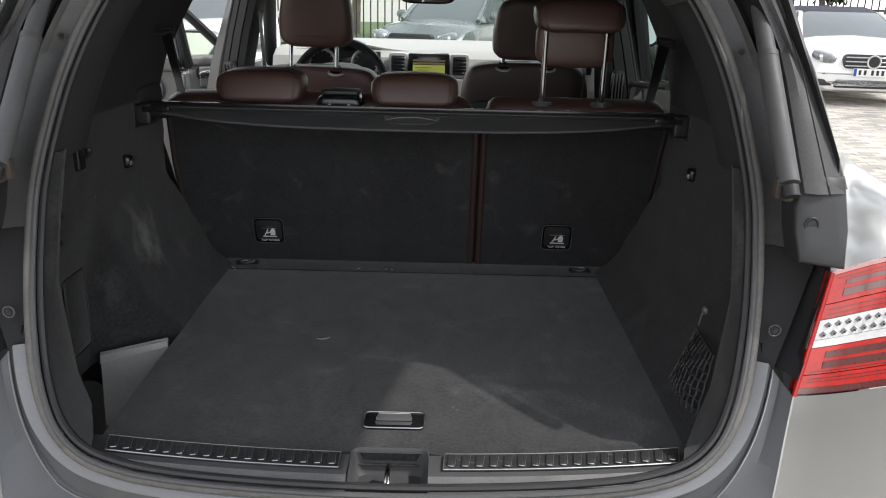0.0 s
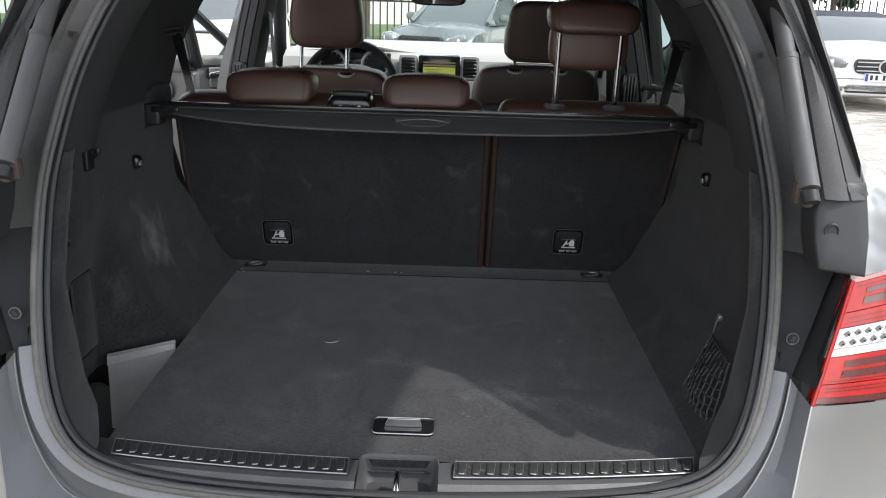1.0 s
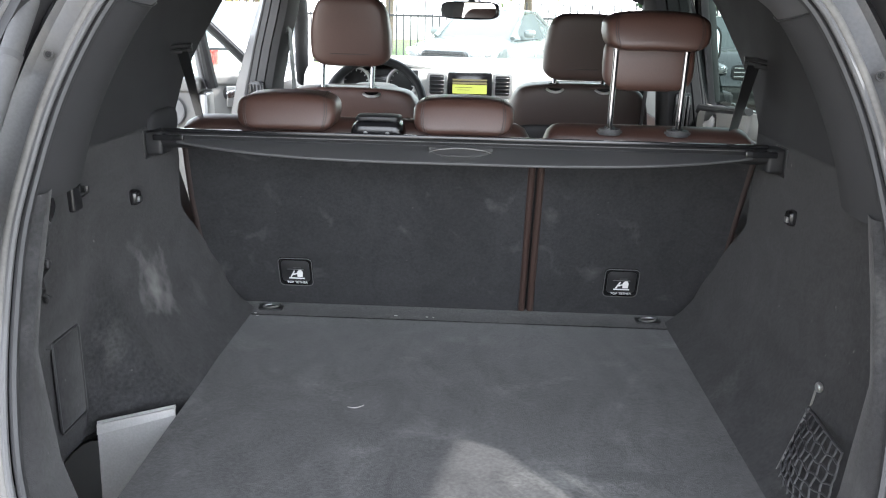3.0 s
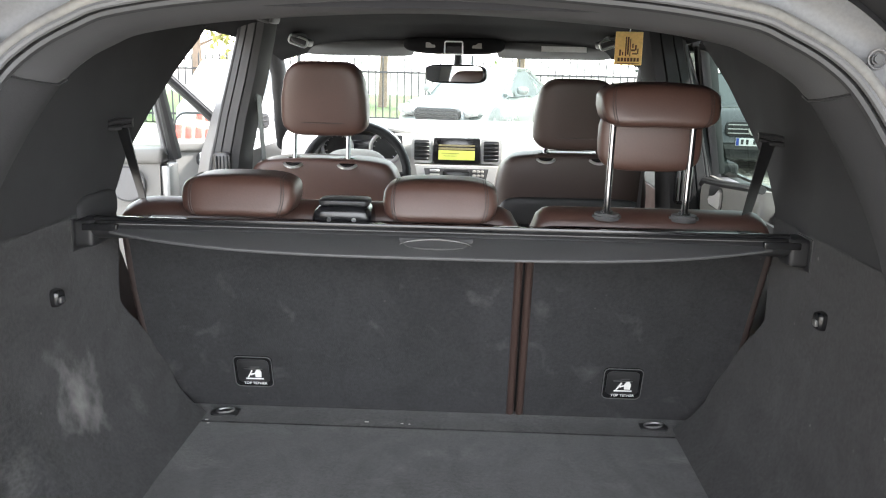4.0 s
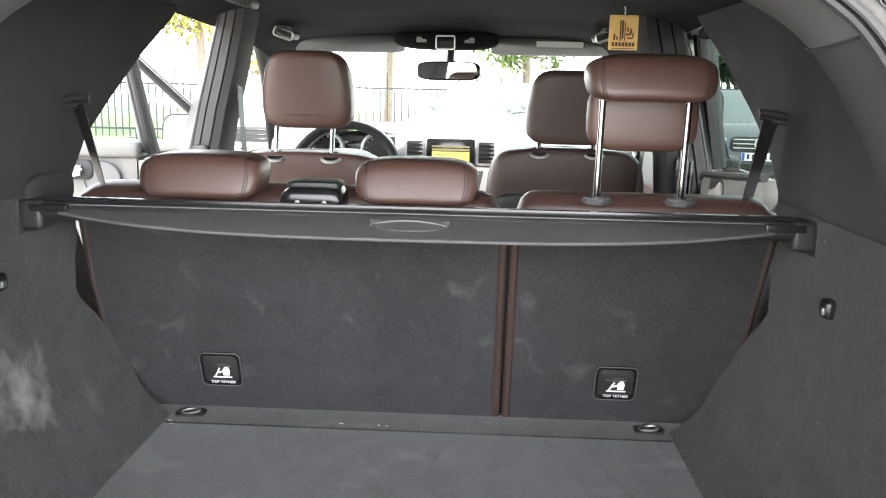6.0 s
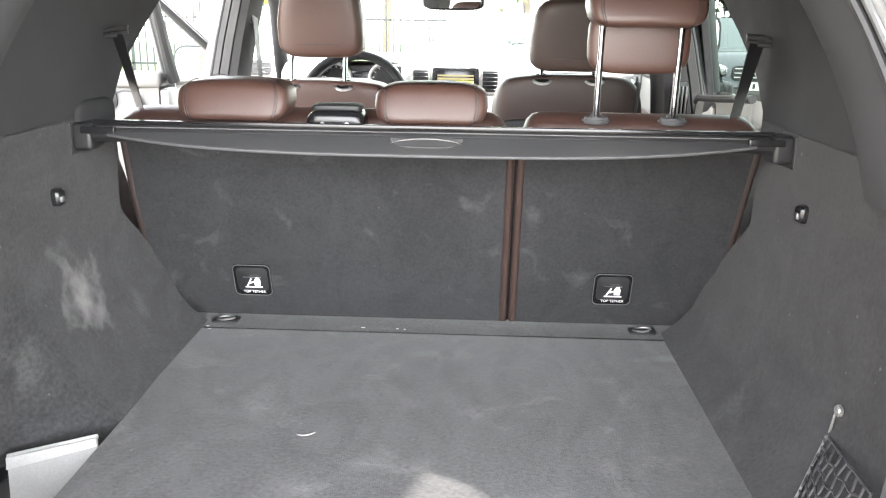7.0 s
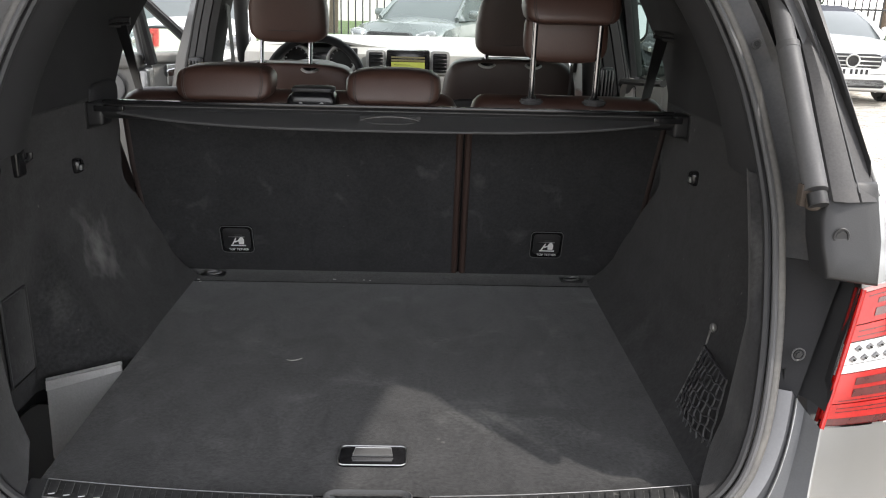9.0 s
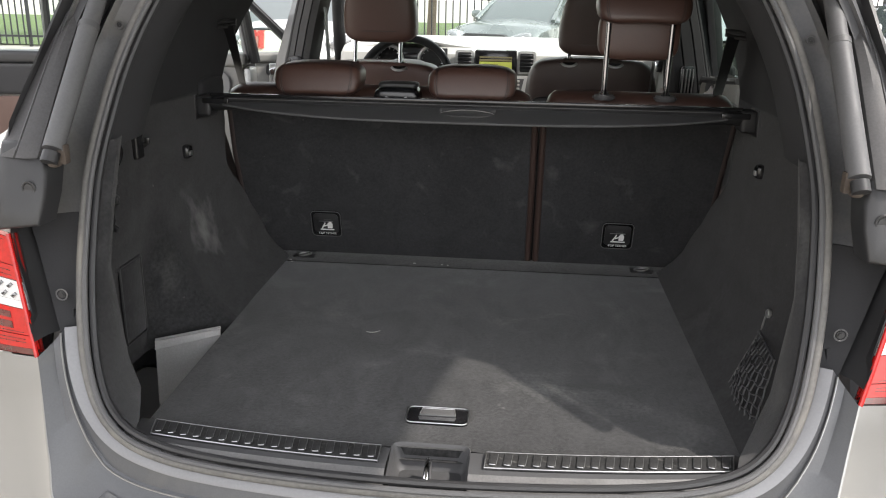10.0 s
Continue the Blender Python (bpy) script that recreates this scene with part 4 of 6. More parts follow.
part("split_gap", box((0.016, 0.05, 0.42), (0.157, 0.955, 0.485), 0.0, 1, pose(0, 0, 0, math.degrees(SEAT_TURN), 0, 0)), BLACK, rear_seat, "dark gap between the backs")



def lettering(text, size, mat, parent, m, name="lettering"):
    cu = bpy.data.curves.new(name, "FONT")
    cu.body, cu.size, cu.align_x, cu.align_y, cu.extrude = text, size, "CENTER", "CENTER", 0.0002
    ob = new(name + "_curve", cu)
    me = bpy.data.meshes.new_from_object(ob)
    bpy.data.objects.remove(ob)
    me.materials.append(mat)
    ob = new(name, me)
    ob.parent = parent
    ob.matrix_basis = m
    return ob


for s, xc in ((-1, -0.376), (1, 0.368)):
    th = thing("tether_cover", "black plastic anchor cover with white pictogram on the seat back", "anchor cover", "anchor covers", at=(xc, back_y(0.868) - 0.0125, 0.868))
    th.rotation_euler = (math.atan2(0.13, 0.42), 0, 0)
    part("cover_plate", prism(rounded(0.080, 0.078, 0.012), "y", -0.004, 0.004, 0.002), BLACK_GLOSS, th)
    # grey tube paints the highlight on the black plate's rim
    part("plate_rim", tube([(x, -0.0045, z) for x, z in rounded(0.077, 0.075, 0.011)], 0.0010, 6, True), GREY_TRIM, th, "rim with its highlight painted pale")
    part("cover_flap", prism(rounded(0.064, 0.058, 0.010, 0, 0.002), "y", -0.0052, -0.003, 0.001), BLACK, th)
    part("slot_line", box((0.018, 0.001, 0.0024), (0.004, -0.0058, 0.013), 0), GREY_TRIM, th)
    part("slot_line", box((0.038, 0.001, 0.0016), (0.0, -0.0058, 0.0085), 0), STEEL, th)
    pic = part("pictogram", prism([(0.002, -0.008), (0.013, -0.008), (0.014, 0.003), (0.011, 0.009), (0.006, 0.010), (0.001, 0.003)], "y", -0.0078, -0.0062, 0), WHITE, th, "white child-seat symbol")
    pic.matrix_basis = Matrix.Translation((0.002, 0.001, -0.003)) @ Matrix.Diagonal((1.05, 1, 1.1, 1))
    part("symbol_back", prism([(-0.014, -0.009), (-0.011, -0.009), (-0.003, 0.006), (-0.005, 0.008)], "y", -0.0078, -0.0062, 0), WHITE, pic)
    part("symbol_arm", prism([(-0.007, -0.004), (0.001, -0.001), (0.001, 0.001), (-0.007, -0.001)], "y", -0.0078, -0.0062, 0), WHITE, pic)
    part("symbol_base", box((0.034, 0.0012, 0.0022), (0, -0.0070, -0.0118), 0), WHITE, pic)
    lettering("TOP TETHER", 0.0082, WHITE, th, pose(0.002, -0.0062, -0.0275, 90, 0, 0))


def rear_headrest(x, z, label, posts):
    """A folded-over rear headrest: a padded roll behind a lower pad, on two chrome posts."""
    h = thing("rear_headrest", label, "headrest", "rear headrests", at=(x, 0.835, z))

    def roll(px, py, pz):
        return (px * (1.02 - 0.11 * abs((pz - 0.006) / 0.037) ** 2.2), py + 0.012 * (pz / 0.04), pz + 0.004 * (1 - (px / 0.098) ** 2))
    part("roll", cushion((0.196, 0.105, 0.074), (0, -0.010, 0.038), 6.5, 4.6, 48, 20, None, roll), LEATHER, h, "brown stitched leather roll")
    for sx in (-0.081, -0.077, 0.077, 0.081):
        line = []
        for k in range(25):
            pz = -0.0355 + 0.071 * k / 24
            py = -0.0530 * max(0.0, (1 - abs(pz / 0.037) ** 4.6) ** (6.5 / 4.6) - abs(sx / 0.098) ** 6.5) ** (1 / 6.5)
            line.append(Vector(roll(sx, py - 0.0002, pz)) + Vector((0, -0.010, 0.038)))
        part("seam", tube(line, 0.0008, 6), LEATHER_DARK, h, "stitched seam")
    if posts:
        part("lower_pad", cushion((0.180, 0.050, 0.110), (0, 0.030, -0.022), 5, 4, 36, 16), LEATHER, h, "brown leather pad")
        for sx in (-1, 1):
            part("post", tube([(sx * 0.069, 0.018, 1.222 - z), (sx * 0.069, 0.005, 0.02)], 0.0062, 12), POST_STEEL, h, "chrome post")
    return h


rear_headrest(-0.349, 1.212, "brown leather rear headrest pushed fully down", False)
rear_headrest(0.002, 1.210, "brown leather rear headrest pushed fully down", False)
rear_headrest(0.367, 1.382, "brown leather rear headrest raised on chrome posts", True)
for sx in (0.300, 0.438):
    b = thing("headrest_socket", "dark grey plastic headrest socket on the seat top", "socket", "headrest sockets", at=(sx, 0.862, 1.221))
    part("socket_ring", disc(0.026, 0.012, (0, 0, 0.001), None, 28, 0.004), GREY_TRIM, b)
    part("socket_collar", disc(0.011, 0.012, (0, 0, 0.008), None, 20, 0.003), BLACK, b)
bx = thing("belt_guide", "black plastic centre belt guide on the seat top", "belt guide", at=(-0.172, 0.850, 1.200))
part("guide_body", cushion((0.110, 0.085, 0.050), (0, 0, 0.012), 6, 4, 32, 14, None, lambda a, b, c: (a * (1 - 0.12 * max(0, c / 0.025)), b, c)), BLACK_GLOSS, bx)
part("guide_lid", cushion((0.092, 0.06, 0.014), (0, 0.006, 0.038), 6, 4, 28, 10), BLACK, bx)
for sx in (-0.022, 0.022):
    part("rivet", disc(0.004, 0.003, (sx, -0.042, 0.012), FACE_Y, 12, 0.001), STEEL, bx)

# ---- front seats ----
def front_seat(x, y, drop, label, shell, lift=0.0):
    # the passenger seat takes the leather copy with shade put into its colour
    hide = LEATHER_SHADED if shell else LEATHER
    st = thing("leather_seat", label, "car seat", "front seats", at=(x, y, 0.5))

    def taper(px, py, pz):
        k = max(0.0, pz / 0.36)
        return (px * (1 - 0.10 * k ** 6), py - 0.05 * pz, pz + 0.012 * (k > 0.9) * (1 - (px / 0.22) ** 2))
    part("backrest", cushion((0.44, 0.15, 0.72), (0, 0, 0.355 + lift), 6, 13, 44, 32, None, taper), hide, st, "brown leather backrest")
    if shell:
        part("back_shell", cushion((0.425, 0.05, 0.60), (0, -0.062, 0.32), 7, 10, 36, 20, None, lambda a, b, c: (a, b - 0.05 * c, c)), BLACK, st, "black hard shell on the back")
    part("cushion", cushion((0.50, 0.52, 0.20), (0, 0.28, 0.02), 6, 4, 36, 14), hide, st, "brown leather seat cushion")

    def head_shape(a, b, c):
        k = interp(c, [(-0.10, 0.86), (-0.075, 0.97), (-0.035, 1.0), (0.03, 0.965), (0.075, 0.83), (0.10, 0.70)])
        return (a * k, b - 0.10 * c, c)
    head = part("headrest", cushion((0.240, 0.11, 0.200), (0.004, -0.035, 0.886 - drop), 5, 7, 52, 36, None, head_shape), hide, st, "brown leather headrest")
    part("seam", tube([(-0.106 + 0.220 * i / 16, -0.0800 - 0.0035 + 0.022 * abs(i / 8 - 1) ** 4, 0.822 - drop) for i in range(17)], 0.0014, 6), LEATHER_DARK, head, "stitched seam")
    part("seam", tube([(0.034, -0.0830 + 0.004 * k, 0.822 - drop - 0.009 * k) for k in range(4)], 0.0012, 6), LEATHER_DARK, head, "stitched seam")
    for sx in (-0.078, 0.070):
        part("post", tube([(sx, -0.074, 0.69 + lift), (sx, -0.048, 0.81 - drop)], 0.0065, 12), POST_STEEL, st, "chrome post")
        ring = part("post_socket", disc(0.030, 0.006, (0, 0, 0), None, 28, 0.002), SILVER_TRIM, st, "silver socket ring")
        ring.matrix_basis = pose(sx, -0.0785, 0.7140 + lift, 27, 0, 0)
        part("socket_core", disc(0.0245, 0.0075, (0, 0, 0), None, 24, 0.002), BLACK_GLOSS, ring)
    return st


front_seat(-0.355, 1.70, 0.0, "brown leather driver's seat with headrest", False)
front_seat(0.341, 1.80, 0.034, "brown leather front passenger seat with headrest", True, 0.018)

# ---- dashboard ----
dash = thing("dashboard", "cream dashboard with silver-framed vents and a screen", "dashboard", at=(0, 2.6, 0.6))
PROFILE = [(-0.02, 0.10), (-0.02, 0.42), (-0.01, 0.50), (0.03, 0.585), (0.10, 0.612), (0.25, 0.615), (0.50, 0.60), (0.50, 0.10)]
part("dash_body", prism(PROFILE, "x", -0.70, 0.70, 0.012, 3), CREAM, dash, "cream dashboard body")
part("dash_top", sheet(lambda u, v: (-0.68 + 1.36 * u, 0.095 + 0.455 * v, 0.600 + 0.030 * v + 0.03 * math.exp(-((u * 1.36 - 0.68 + 0.36) / 0.16) ** 2) * (1 - v) + 0.008), 40, 8, 0.01), CREAM, dash, "pale dashboard top")
scr = part("screen_panel", prism(rounded(0.180, 0.100, 0.008, -0.005, 0.560), "y", -0.045, 0.02, 0.004), BLACK_GLOSS, dash, "black screen surround")
part("screen", box((0.150, 0.004, 0.078), (-0.005, -0.046, 0.561), 0.001), SCREEN_BACK, scr, "lit navigation screen")
part("screen_image", box((0.140, 0.002, 0.036), (-0.005, -0.049, 0.544), 0), SCREEN_GLOW, scr, "yellow-green lit area")
part("screen_strip", box((0.140, 0.002, 0.008), (-0.005, -0.049, 0.569), 0), SCREEN_DIM, scr, "dim tan menu strip")
part("screen_strip", box((0.140, 0.002, 0.006), (-0.005, -0.049, 0.581), 0), SCREEN_DIM, scr, "dim tan menu strip")
for i in range(2):
    part("screen_line", box((0.070 - 0.02 * i, 0.001, 0.0014), (-0.030, -0.0505, 0.551 - 0.010 * i), 0), BLACK, scr)
for sx in (-0.140, 0.128):
    vent = part("vent", prism(rounded(0.080, 0.098, 0.012, sx, 0.560), "y", -0.040, 0.02, 0.003), PALE_SILVER, dash, "silver vent frame")
    part("vent_hole", prism(rounded(0.058, 0.078, 0.006, sx, 0.560), "y", -0.043, 0.0, 0.001), BLACK, vent)
    for i in range(5):
        part("slat", box((0.058, 0.010, 0.004), (sx, -0.045, 0.530 + 0.015 * i), 0.001, 1), BLACK_GLOSS, vent)
part("centre_console", prism(rounded(0.30, 0.26, 0.02, 0, 0.36), "y", -0.05, 0.02, 0.006), CREAM, dash, "pale centre console")
part("console_trim", prism([(-0.165, 0.505), (0.155, 0.505), (0.115, 0.30), (-0.125, 0.30)], "y", -0.056, 0.0, 0.004), PALE_SILVER, dash, "silver tapered console trim")
radio = part("radio", prism([(-0.130, 0.494), (0.120, 0.494), (0.100, 0.395), (-0.110, 0.395)], "y", -0.062, 0.0, 0.004), GREY_TRIM, dash, "grey radio panel with rows of buttons")
part("radio_face", prism(rounded(0.104, 0.062, 0.004, -0.005, 0.452), "y", -0.065, -0.03, 0.001), BLACK_GLOSS, radio, "black radio face")
part("disc_slot", box((0.092, 0.003, 0.010), (-0.005, -0.066, 0.487), 0.001, 1), BLACK, radio)
for r in range(4):
    part("button", box((0.038, 0.006, 0.010), (-0.088, -0.064, 0.484 - 0.016 * r), 0.002, 1), CREAM if r % 2 else SILVER_TRIM, radio)
    for c in range(3):
        part("button", box((0.013, 0.006, 0.010), (0.064 + 0.0155 * c, -0.064, 0.484 - 0.016 * r), 0.002, 1), CREAM, radio)
part("knob_bar", box((0.070, 0.006, 0.018), (-0.005, -0.068, 0.447), 0.004, 2), SILVER_TRIM, radio, "silver rocker bar")
part("knob", disc(0.014, 0.02, (-0.005, -0.068, 0.447), FACE_Y, 20, 0.003), CHROME, radio, "silver knob")
bin_ = part("instrument_hood", sheet(lambda u, v: (-0.56 + 0.36 * u, -0.06 + 0.20 * v, 0.53 + 0.125 * math.sin(math.pi * u) ** 0.6), 24, 6, 0.012), BLACK, dash, "black instrument hood")
part("instrument_back", box((0.32, 0.01, 0.12), (-0.38, 0.02, 0.55), 0.004), BLACK, bin_)
for sx, r in ((-0.475, 0.058), (-0.285, 0.058)):
    g = part("gauge", disc(r, 0.012, (sx, 0.005, 0.56), FACE_Y, 32, 0.002), BLACK_GLOSS, bin_, "round dial with a silver ring")
    part("gauge_ring", tube([(sx + r * math.cos(a), -0.006, 0.56 + r * math.sin(a)) for a in [i * math.pi / 16 for i in range(32)]], 0.0075, 8, True), PALE_SILVER, g)
    for i in range(11):
        a = radians(225 - 27 * i)
        part("tick", box((0.002, 0.001, 0.010), (sx + r * 0.8 * math.cos(a), -0.003, 0.56 + r * 0.8 * math.sin(a)), 0, 1, pose(0, 0, 0, 0, 90 - math.degrees(a), 0)), WHITE, g)
part("display", box((0.075, 0.006, 0.07), (-0.38, 0.0, 0.555), 0.003), SCREEN_BACK, bin_)
part("display_line", box((0.05, 0.002, 0.004), (-0.38, -0.004, 0.575), 0), GREY_TRIM, bin_)

wheel = thing("steering_wheel", "black leather steering wheel with pale hub", "steering wheel", at=(-0.36, 2.28, 1.095))
WT = pose(0, 0, 0, 65, 0, 0)
part("wheel_rim", tube([WT @ Vector((0.185 * math.cos(a), 0.185 * math.sin(a), 0)) for a in [i * math.pi / 24 for i in range(48)]], 0.0160, 12, True), WHEEL_BLACK, wheel, "black leather rim")
part("hub", cushion((0.23, 0.17, 0.06), tuple(WT @ Vector((0, 0.010, 0))), 3, 3, 28, 12, WT), CREAM, wheel, "pale hub")
for a0 in (0, 180, 270):
    a = radians(a0)
    part("spoke", tube([WT @ Vector((0.05 * math.cos(a), 0.05 * math.sin(a), 0)), WT @ Vector((0.182 * math.cos(a), 0.182 * math.sin(a), 0))], 0.014, 8), WHEEL_BLACK, wheel)

# ---- fittings under the roof ----
mirror = thing("rearview_mirror", "black interior mirror below the roof console", "mirror", at=(-0.012, 2.30, 1.453))
mirror.rotation_euler = (radians(-1), 0, radians(-17))
part("mirror_case", cushion((0.225, 0.03, 0.066), (0, 0.008, 0), 6, 4, 36, 14), BLACK_GLOSS, mirror)
part("mirror_glass", prism(rounded(0.205, 0.052, 0.02), "y", -0.010, -0.006, 0), MIRROR, mirror, "mirror glass")
part("mirror_arm", tube([(0, 0.02, 0.02), (0, 0.03, 0.08)], 0.014, 10), BLACK, mirror)
console = thing("roof_console", "grey roof console with reading lamps and switches", "roof console", at=(-0.015, 2.215, 1.545))
part("console_body", cushion((0.34, 0.18, 0.064), (0, 0.01, 0.004), 4, 3, 36, 14), HEADLINER, console)
part("switch_frame", tube([(x, -0.078, z) for x, z in rounded(0.058, 0.040, 0.006, 0, -0.008)], 0.0028, 6, True), SILVER_TRIM, console, "silver switch frame")
part("switch", box((0.048, 0.01, 0.03), (0, -0.074, -0.008), 0.003), BLACK, console)
for sx in (-0.075, 0.075):
    part("reading_lamp", box((0.034, 0.012, 0.018), (sx, -0.073, 0.0), 0.004), CREAM, console, "pale reading lamp")
for x0, x1 in ((-0.54, -0.155), (0.13, 0.53)):
    vis = thing("sun_visor", "grey folded-up sun visor", "sun visor", "sun visors", at=((x0 + x1) / 2, 2.27, 1.535))
    part("visor_pad", cushion((x1 - x0, 0.13, 0.030), (0, 0, 0), 8, 3, 40, 12, pose(0, 0, 0, -18, 0, 0)), GREY_TRIM, vis)
    if x0 > 0:
        part("visor_label", box((0.15, 0.002, 0.018), (0.02, -0.062, 0.006), 0), WHITE, vis, "white label strip")
for sx, gy, gz in ((-0.488, 1.98, 1.553), (0.462, 1.98, 1.562), (-0.470, 1.46, 1.596)):
    grab = thing("grab_handle", "black folded grab handle with a silver edge on the roof lining", "grab handle", "grab handles", at=(sx, gy, gz))
    sd = -1 if sx > 0 else 1
    tilt = pose(0, 0, 0, 0, sd * 18, 0)
    part("grip", cushion((0.060, 0.10, 0.026), (sd * 0.010, 0.0, -0.006), 4, 4, 28, 14, tilt), BLACK, grab, "black recessed grip")
    rearmost = gy < 1.8
    part("grip_edge", tube([tilt @ Vector((sd * 0.010 + x, -0.052, z - 0.006)) for x, z in rounded(0.056, 0.018 if rearmost else 0.024, 0.008)], 0.0022 if rearmost else 0.0034, 8, True), GREY_TRIM if rearmost else SILVER_TRIM, grab, "edge of the grip")
    part("mount", cushion((0.030, 0.12, 0.016), (0, 0, 0.008), 4, 4, 16, 8), GREY_TRIM, grab)

tag = thing("air_freshener", "orange card air freshener with dark print hanging from a grab handle", "air freshener", at=(0.414, 1.385, 1.5285))
part("card", box((0.064, 0.003, 0.076), (0, 0, 0), 0.002, 1), CARD, tag)
part("card_block", box((0.05, 0.001, 0.040), (0.0, -0.0022, 0.008), 0), CARD, tag)
for dx, dz, w, h in ((-0.007, 0.004, 0.003, 0.044), (-0.002, 0.006, 0.004, 0.040), (0.003, 0.002, 0.002, 0.040), (-0.020, -0.010, 0.004, 0.014), (-0.014, -0.012, 0.003, 0.008), (0.010, -0.004, 0.010, 0.004), (0.016, 0.002, 0.004, 0.012),
                      (0.014, -0.012, 0.012, 0.003), (0.021, -0.006, 0.003, 0.012), (0.009, 0.006, 0.003, 0.010)):
    part("print_bar", box((w, 0.001, h), (dx, -0.003, dz), 0), CARD_INK, tag)
part("print_line", box((0.050, 0.001, 0.0015), (0, -0.003, -0.0345), 0), CARD_INK, tag)
for k in range(7):
    part("print_bar", box((0.0052, 0.001, 0.0085), (-0.0222 + 0.0074 * k, -0.003, -0.0255), 0), CARD_INK, tag)
part("hanger", tube([(0, 0, 0.036), (0.002, 0, 0.046), (0.0, 0, 0.056)], 0.0015, 6), STEEL, tag)

# ---- belts, hooks, net ----
for s in (1, -1):
    belt = thing("seat_belt", "black seat belt with its guide on the pillar trim", "seat belt", "rear seat belts", at=(s * 0.576, 0.852, 1.366))
    part("belt_guide_loop", tube([(s * x, 0, z) for x, z in ((-0.024, 0.008), (0.004, 0.006), (0.026, 0.0), (0.027, -0.008), (0.0, -0.006), (-0.022, 0.0))], 0.0048, 8, True), BLACK, belt)
    part("webbing", sheet(lambda u, v: (s * (-0.006 - 0.012 * v + 0.036 * (u - 0.5) * (1 - 0.30 * v)), 0.06 * v - 0.006 + 0.034 * (u - 0.5), -0.004 - 0.17 * v), 4, 12, 0.0015), BLACK, belt, "black webbing")
    peg = thing("cover_hook", "black plastic peg on the boot side wall", "hook", "wall pegs", at=(s * 0.616, 0.632, 1.107))
    part("peg_base", disc(0.023, 0.014, (0, 0, 0), FACE_X, 20, 0.003), BLACK, peg)
    part("peg_stub", cushion((0.034, 0.027, 0.029), (-s * 0.008, 0, 0), 4, 4, 14, 10), BLACK_GLOSS, peg)
    part("peg_pin", box((0.007, 0.012, 0.010), (-s * 0.024, -0.004, -0.002), 0.002), STEEL, peg)
hook = thing("bag_hook", "black folding bag hook on the boot side wall", "hook", at=(-0.612, 0.412, 1.167))
part("hook_plate", box((0.022, 0.030, 0.066), (0.004, 0, 0), 0.005, 3), BLACK_GLOSS, hook)
part("hook_arm", tube([(0.004, 0.010, -0.006), (0.014, 0.018, -0.010), (0.018, 0.022, -0.006), (0.018, 0.023, 0.003)], 0.0050, 8), BLACK_GLOSS, hook)
torn = thing("torn_trim_edge", "torn black trim edge along the boot side wall", "trim edge")
rr = random.Random(5)
edge_pts = []
for k in range(26):
    z = 1.205 - 0.175 * k / 25
    edge_pts.append((-0.588 - 0.006 * rr.random(), 0.300 - 0.030 * (k / 25) + 0.016 * math.sin(k * 0.8) * rr.random() + 0.018 * (k < 8) * math.sin(math.pi * k / 8), z))
part("torn_edge", tube(edge_pts, [0.002 + 0.004 * rr.random() for _ in edge_pts], 6), BLACK, torn)
part("torn_flap", loft([[(-0.592, 0.302 + 0.030 * math.sin(math.pi * k / 9), 1.195 - 0.062 * k / 9), (-0.604, 0.296, 1.197 - 0.066 * k / 9)] for k in range(10)], False), BLACK_GLOSS, torn)
for zz in (1.118, 1.085):
    part("torn_tab", cushion((0.008, 0.012, 0.014), (-0.590, 0.288, zz), 3, 3, 10, 8), BLACK, torn)
bolster = thing("wall_bolster", "rounded carpeted bump above the luggage cover's end", "wall bump", at=(-0.612, 0.805, 1.222))
part("bolster_pad", cushion((0.030, 0.150, 0.058), (0, 0, 0), 5, 3.5, 32, 14), DARK_TRIM, bolster)
hatch = thing("wall_hatch", "carpeted access hatch in the boot side wall", "hatch", at=(-0.612, 0.348, 0.872))
part("hatch_panel", box((0.008, 0.078, 0.150), (0, 0, 0), 0.003, 2), WALL_CARPET, hatch)
part("hatch_groove", tube([(0.003, y, z) for y, z in rounded(0.084, 0.156, 0.006)], 0.0024, 6, True), BLACK, hatch, "dark joint round the hatch")
padd = thing("wall_pad", "raised carpeted pad on the boot side wall", "pad", at=(-0.617, 0.335, 0.985))
part("pad_body", prism(rounded(0.100, 0.085, 0.016), "x", -0.006, 0.008, 0.004), WALL_CARPET, padd)
well = thing("side_bin", "light grey plastic tray standing in the side compartment", "tray", at=(-0.55, 0.44, 0.62))
A, B = Vector((-0.046, -0.045, 0.148)), Vector((0.080, -0.020, 0.172))
d = (B - A)
nrm = Vector((d.y, -d.x, 0)).normalized()
part("tray_wall", loft([[A + d * u + nrm * 0.0, A + d * u + nrm * 0.004, Vector((A + d * u + nrm * 0.02).to_tuple()[:2] + (0.0,)), Vector((A + d * u + nrm * 0.016).to_tuple()[:2] + (0.0,))] for u in [i / 8 for i in range(9)]], True, True), BIN_GREY, well)
part("tray_rim", tube([A, A + d * 0.5, B], 0.004, 8), BIN_GREY, well, "rounded rim")
part("rim_ledge", loft([[A + d * u + nrm * o + Vector((0, 0, z * (1 - 0.35 * u))) for o, z in ((0.002, 0.002), (0.008, 0.001), (0.0105, -0.012), (0.0125, -0.0155), (0.005, -0.017))] for u in [i / 8 for i in range(9)]], True, True), BIN_GREY, well, "stepped ledge under the rim")

net = thing("storage_net", "black elastic storage net hooked on the boot side wall", "net", at=(0.535, 0.268, 0.842))
hk = Vector((0.023, 0.066, 0.068))
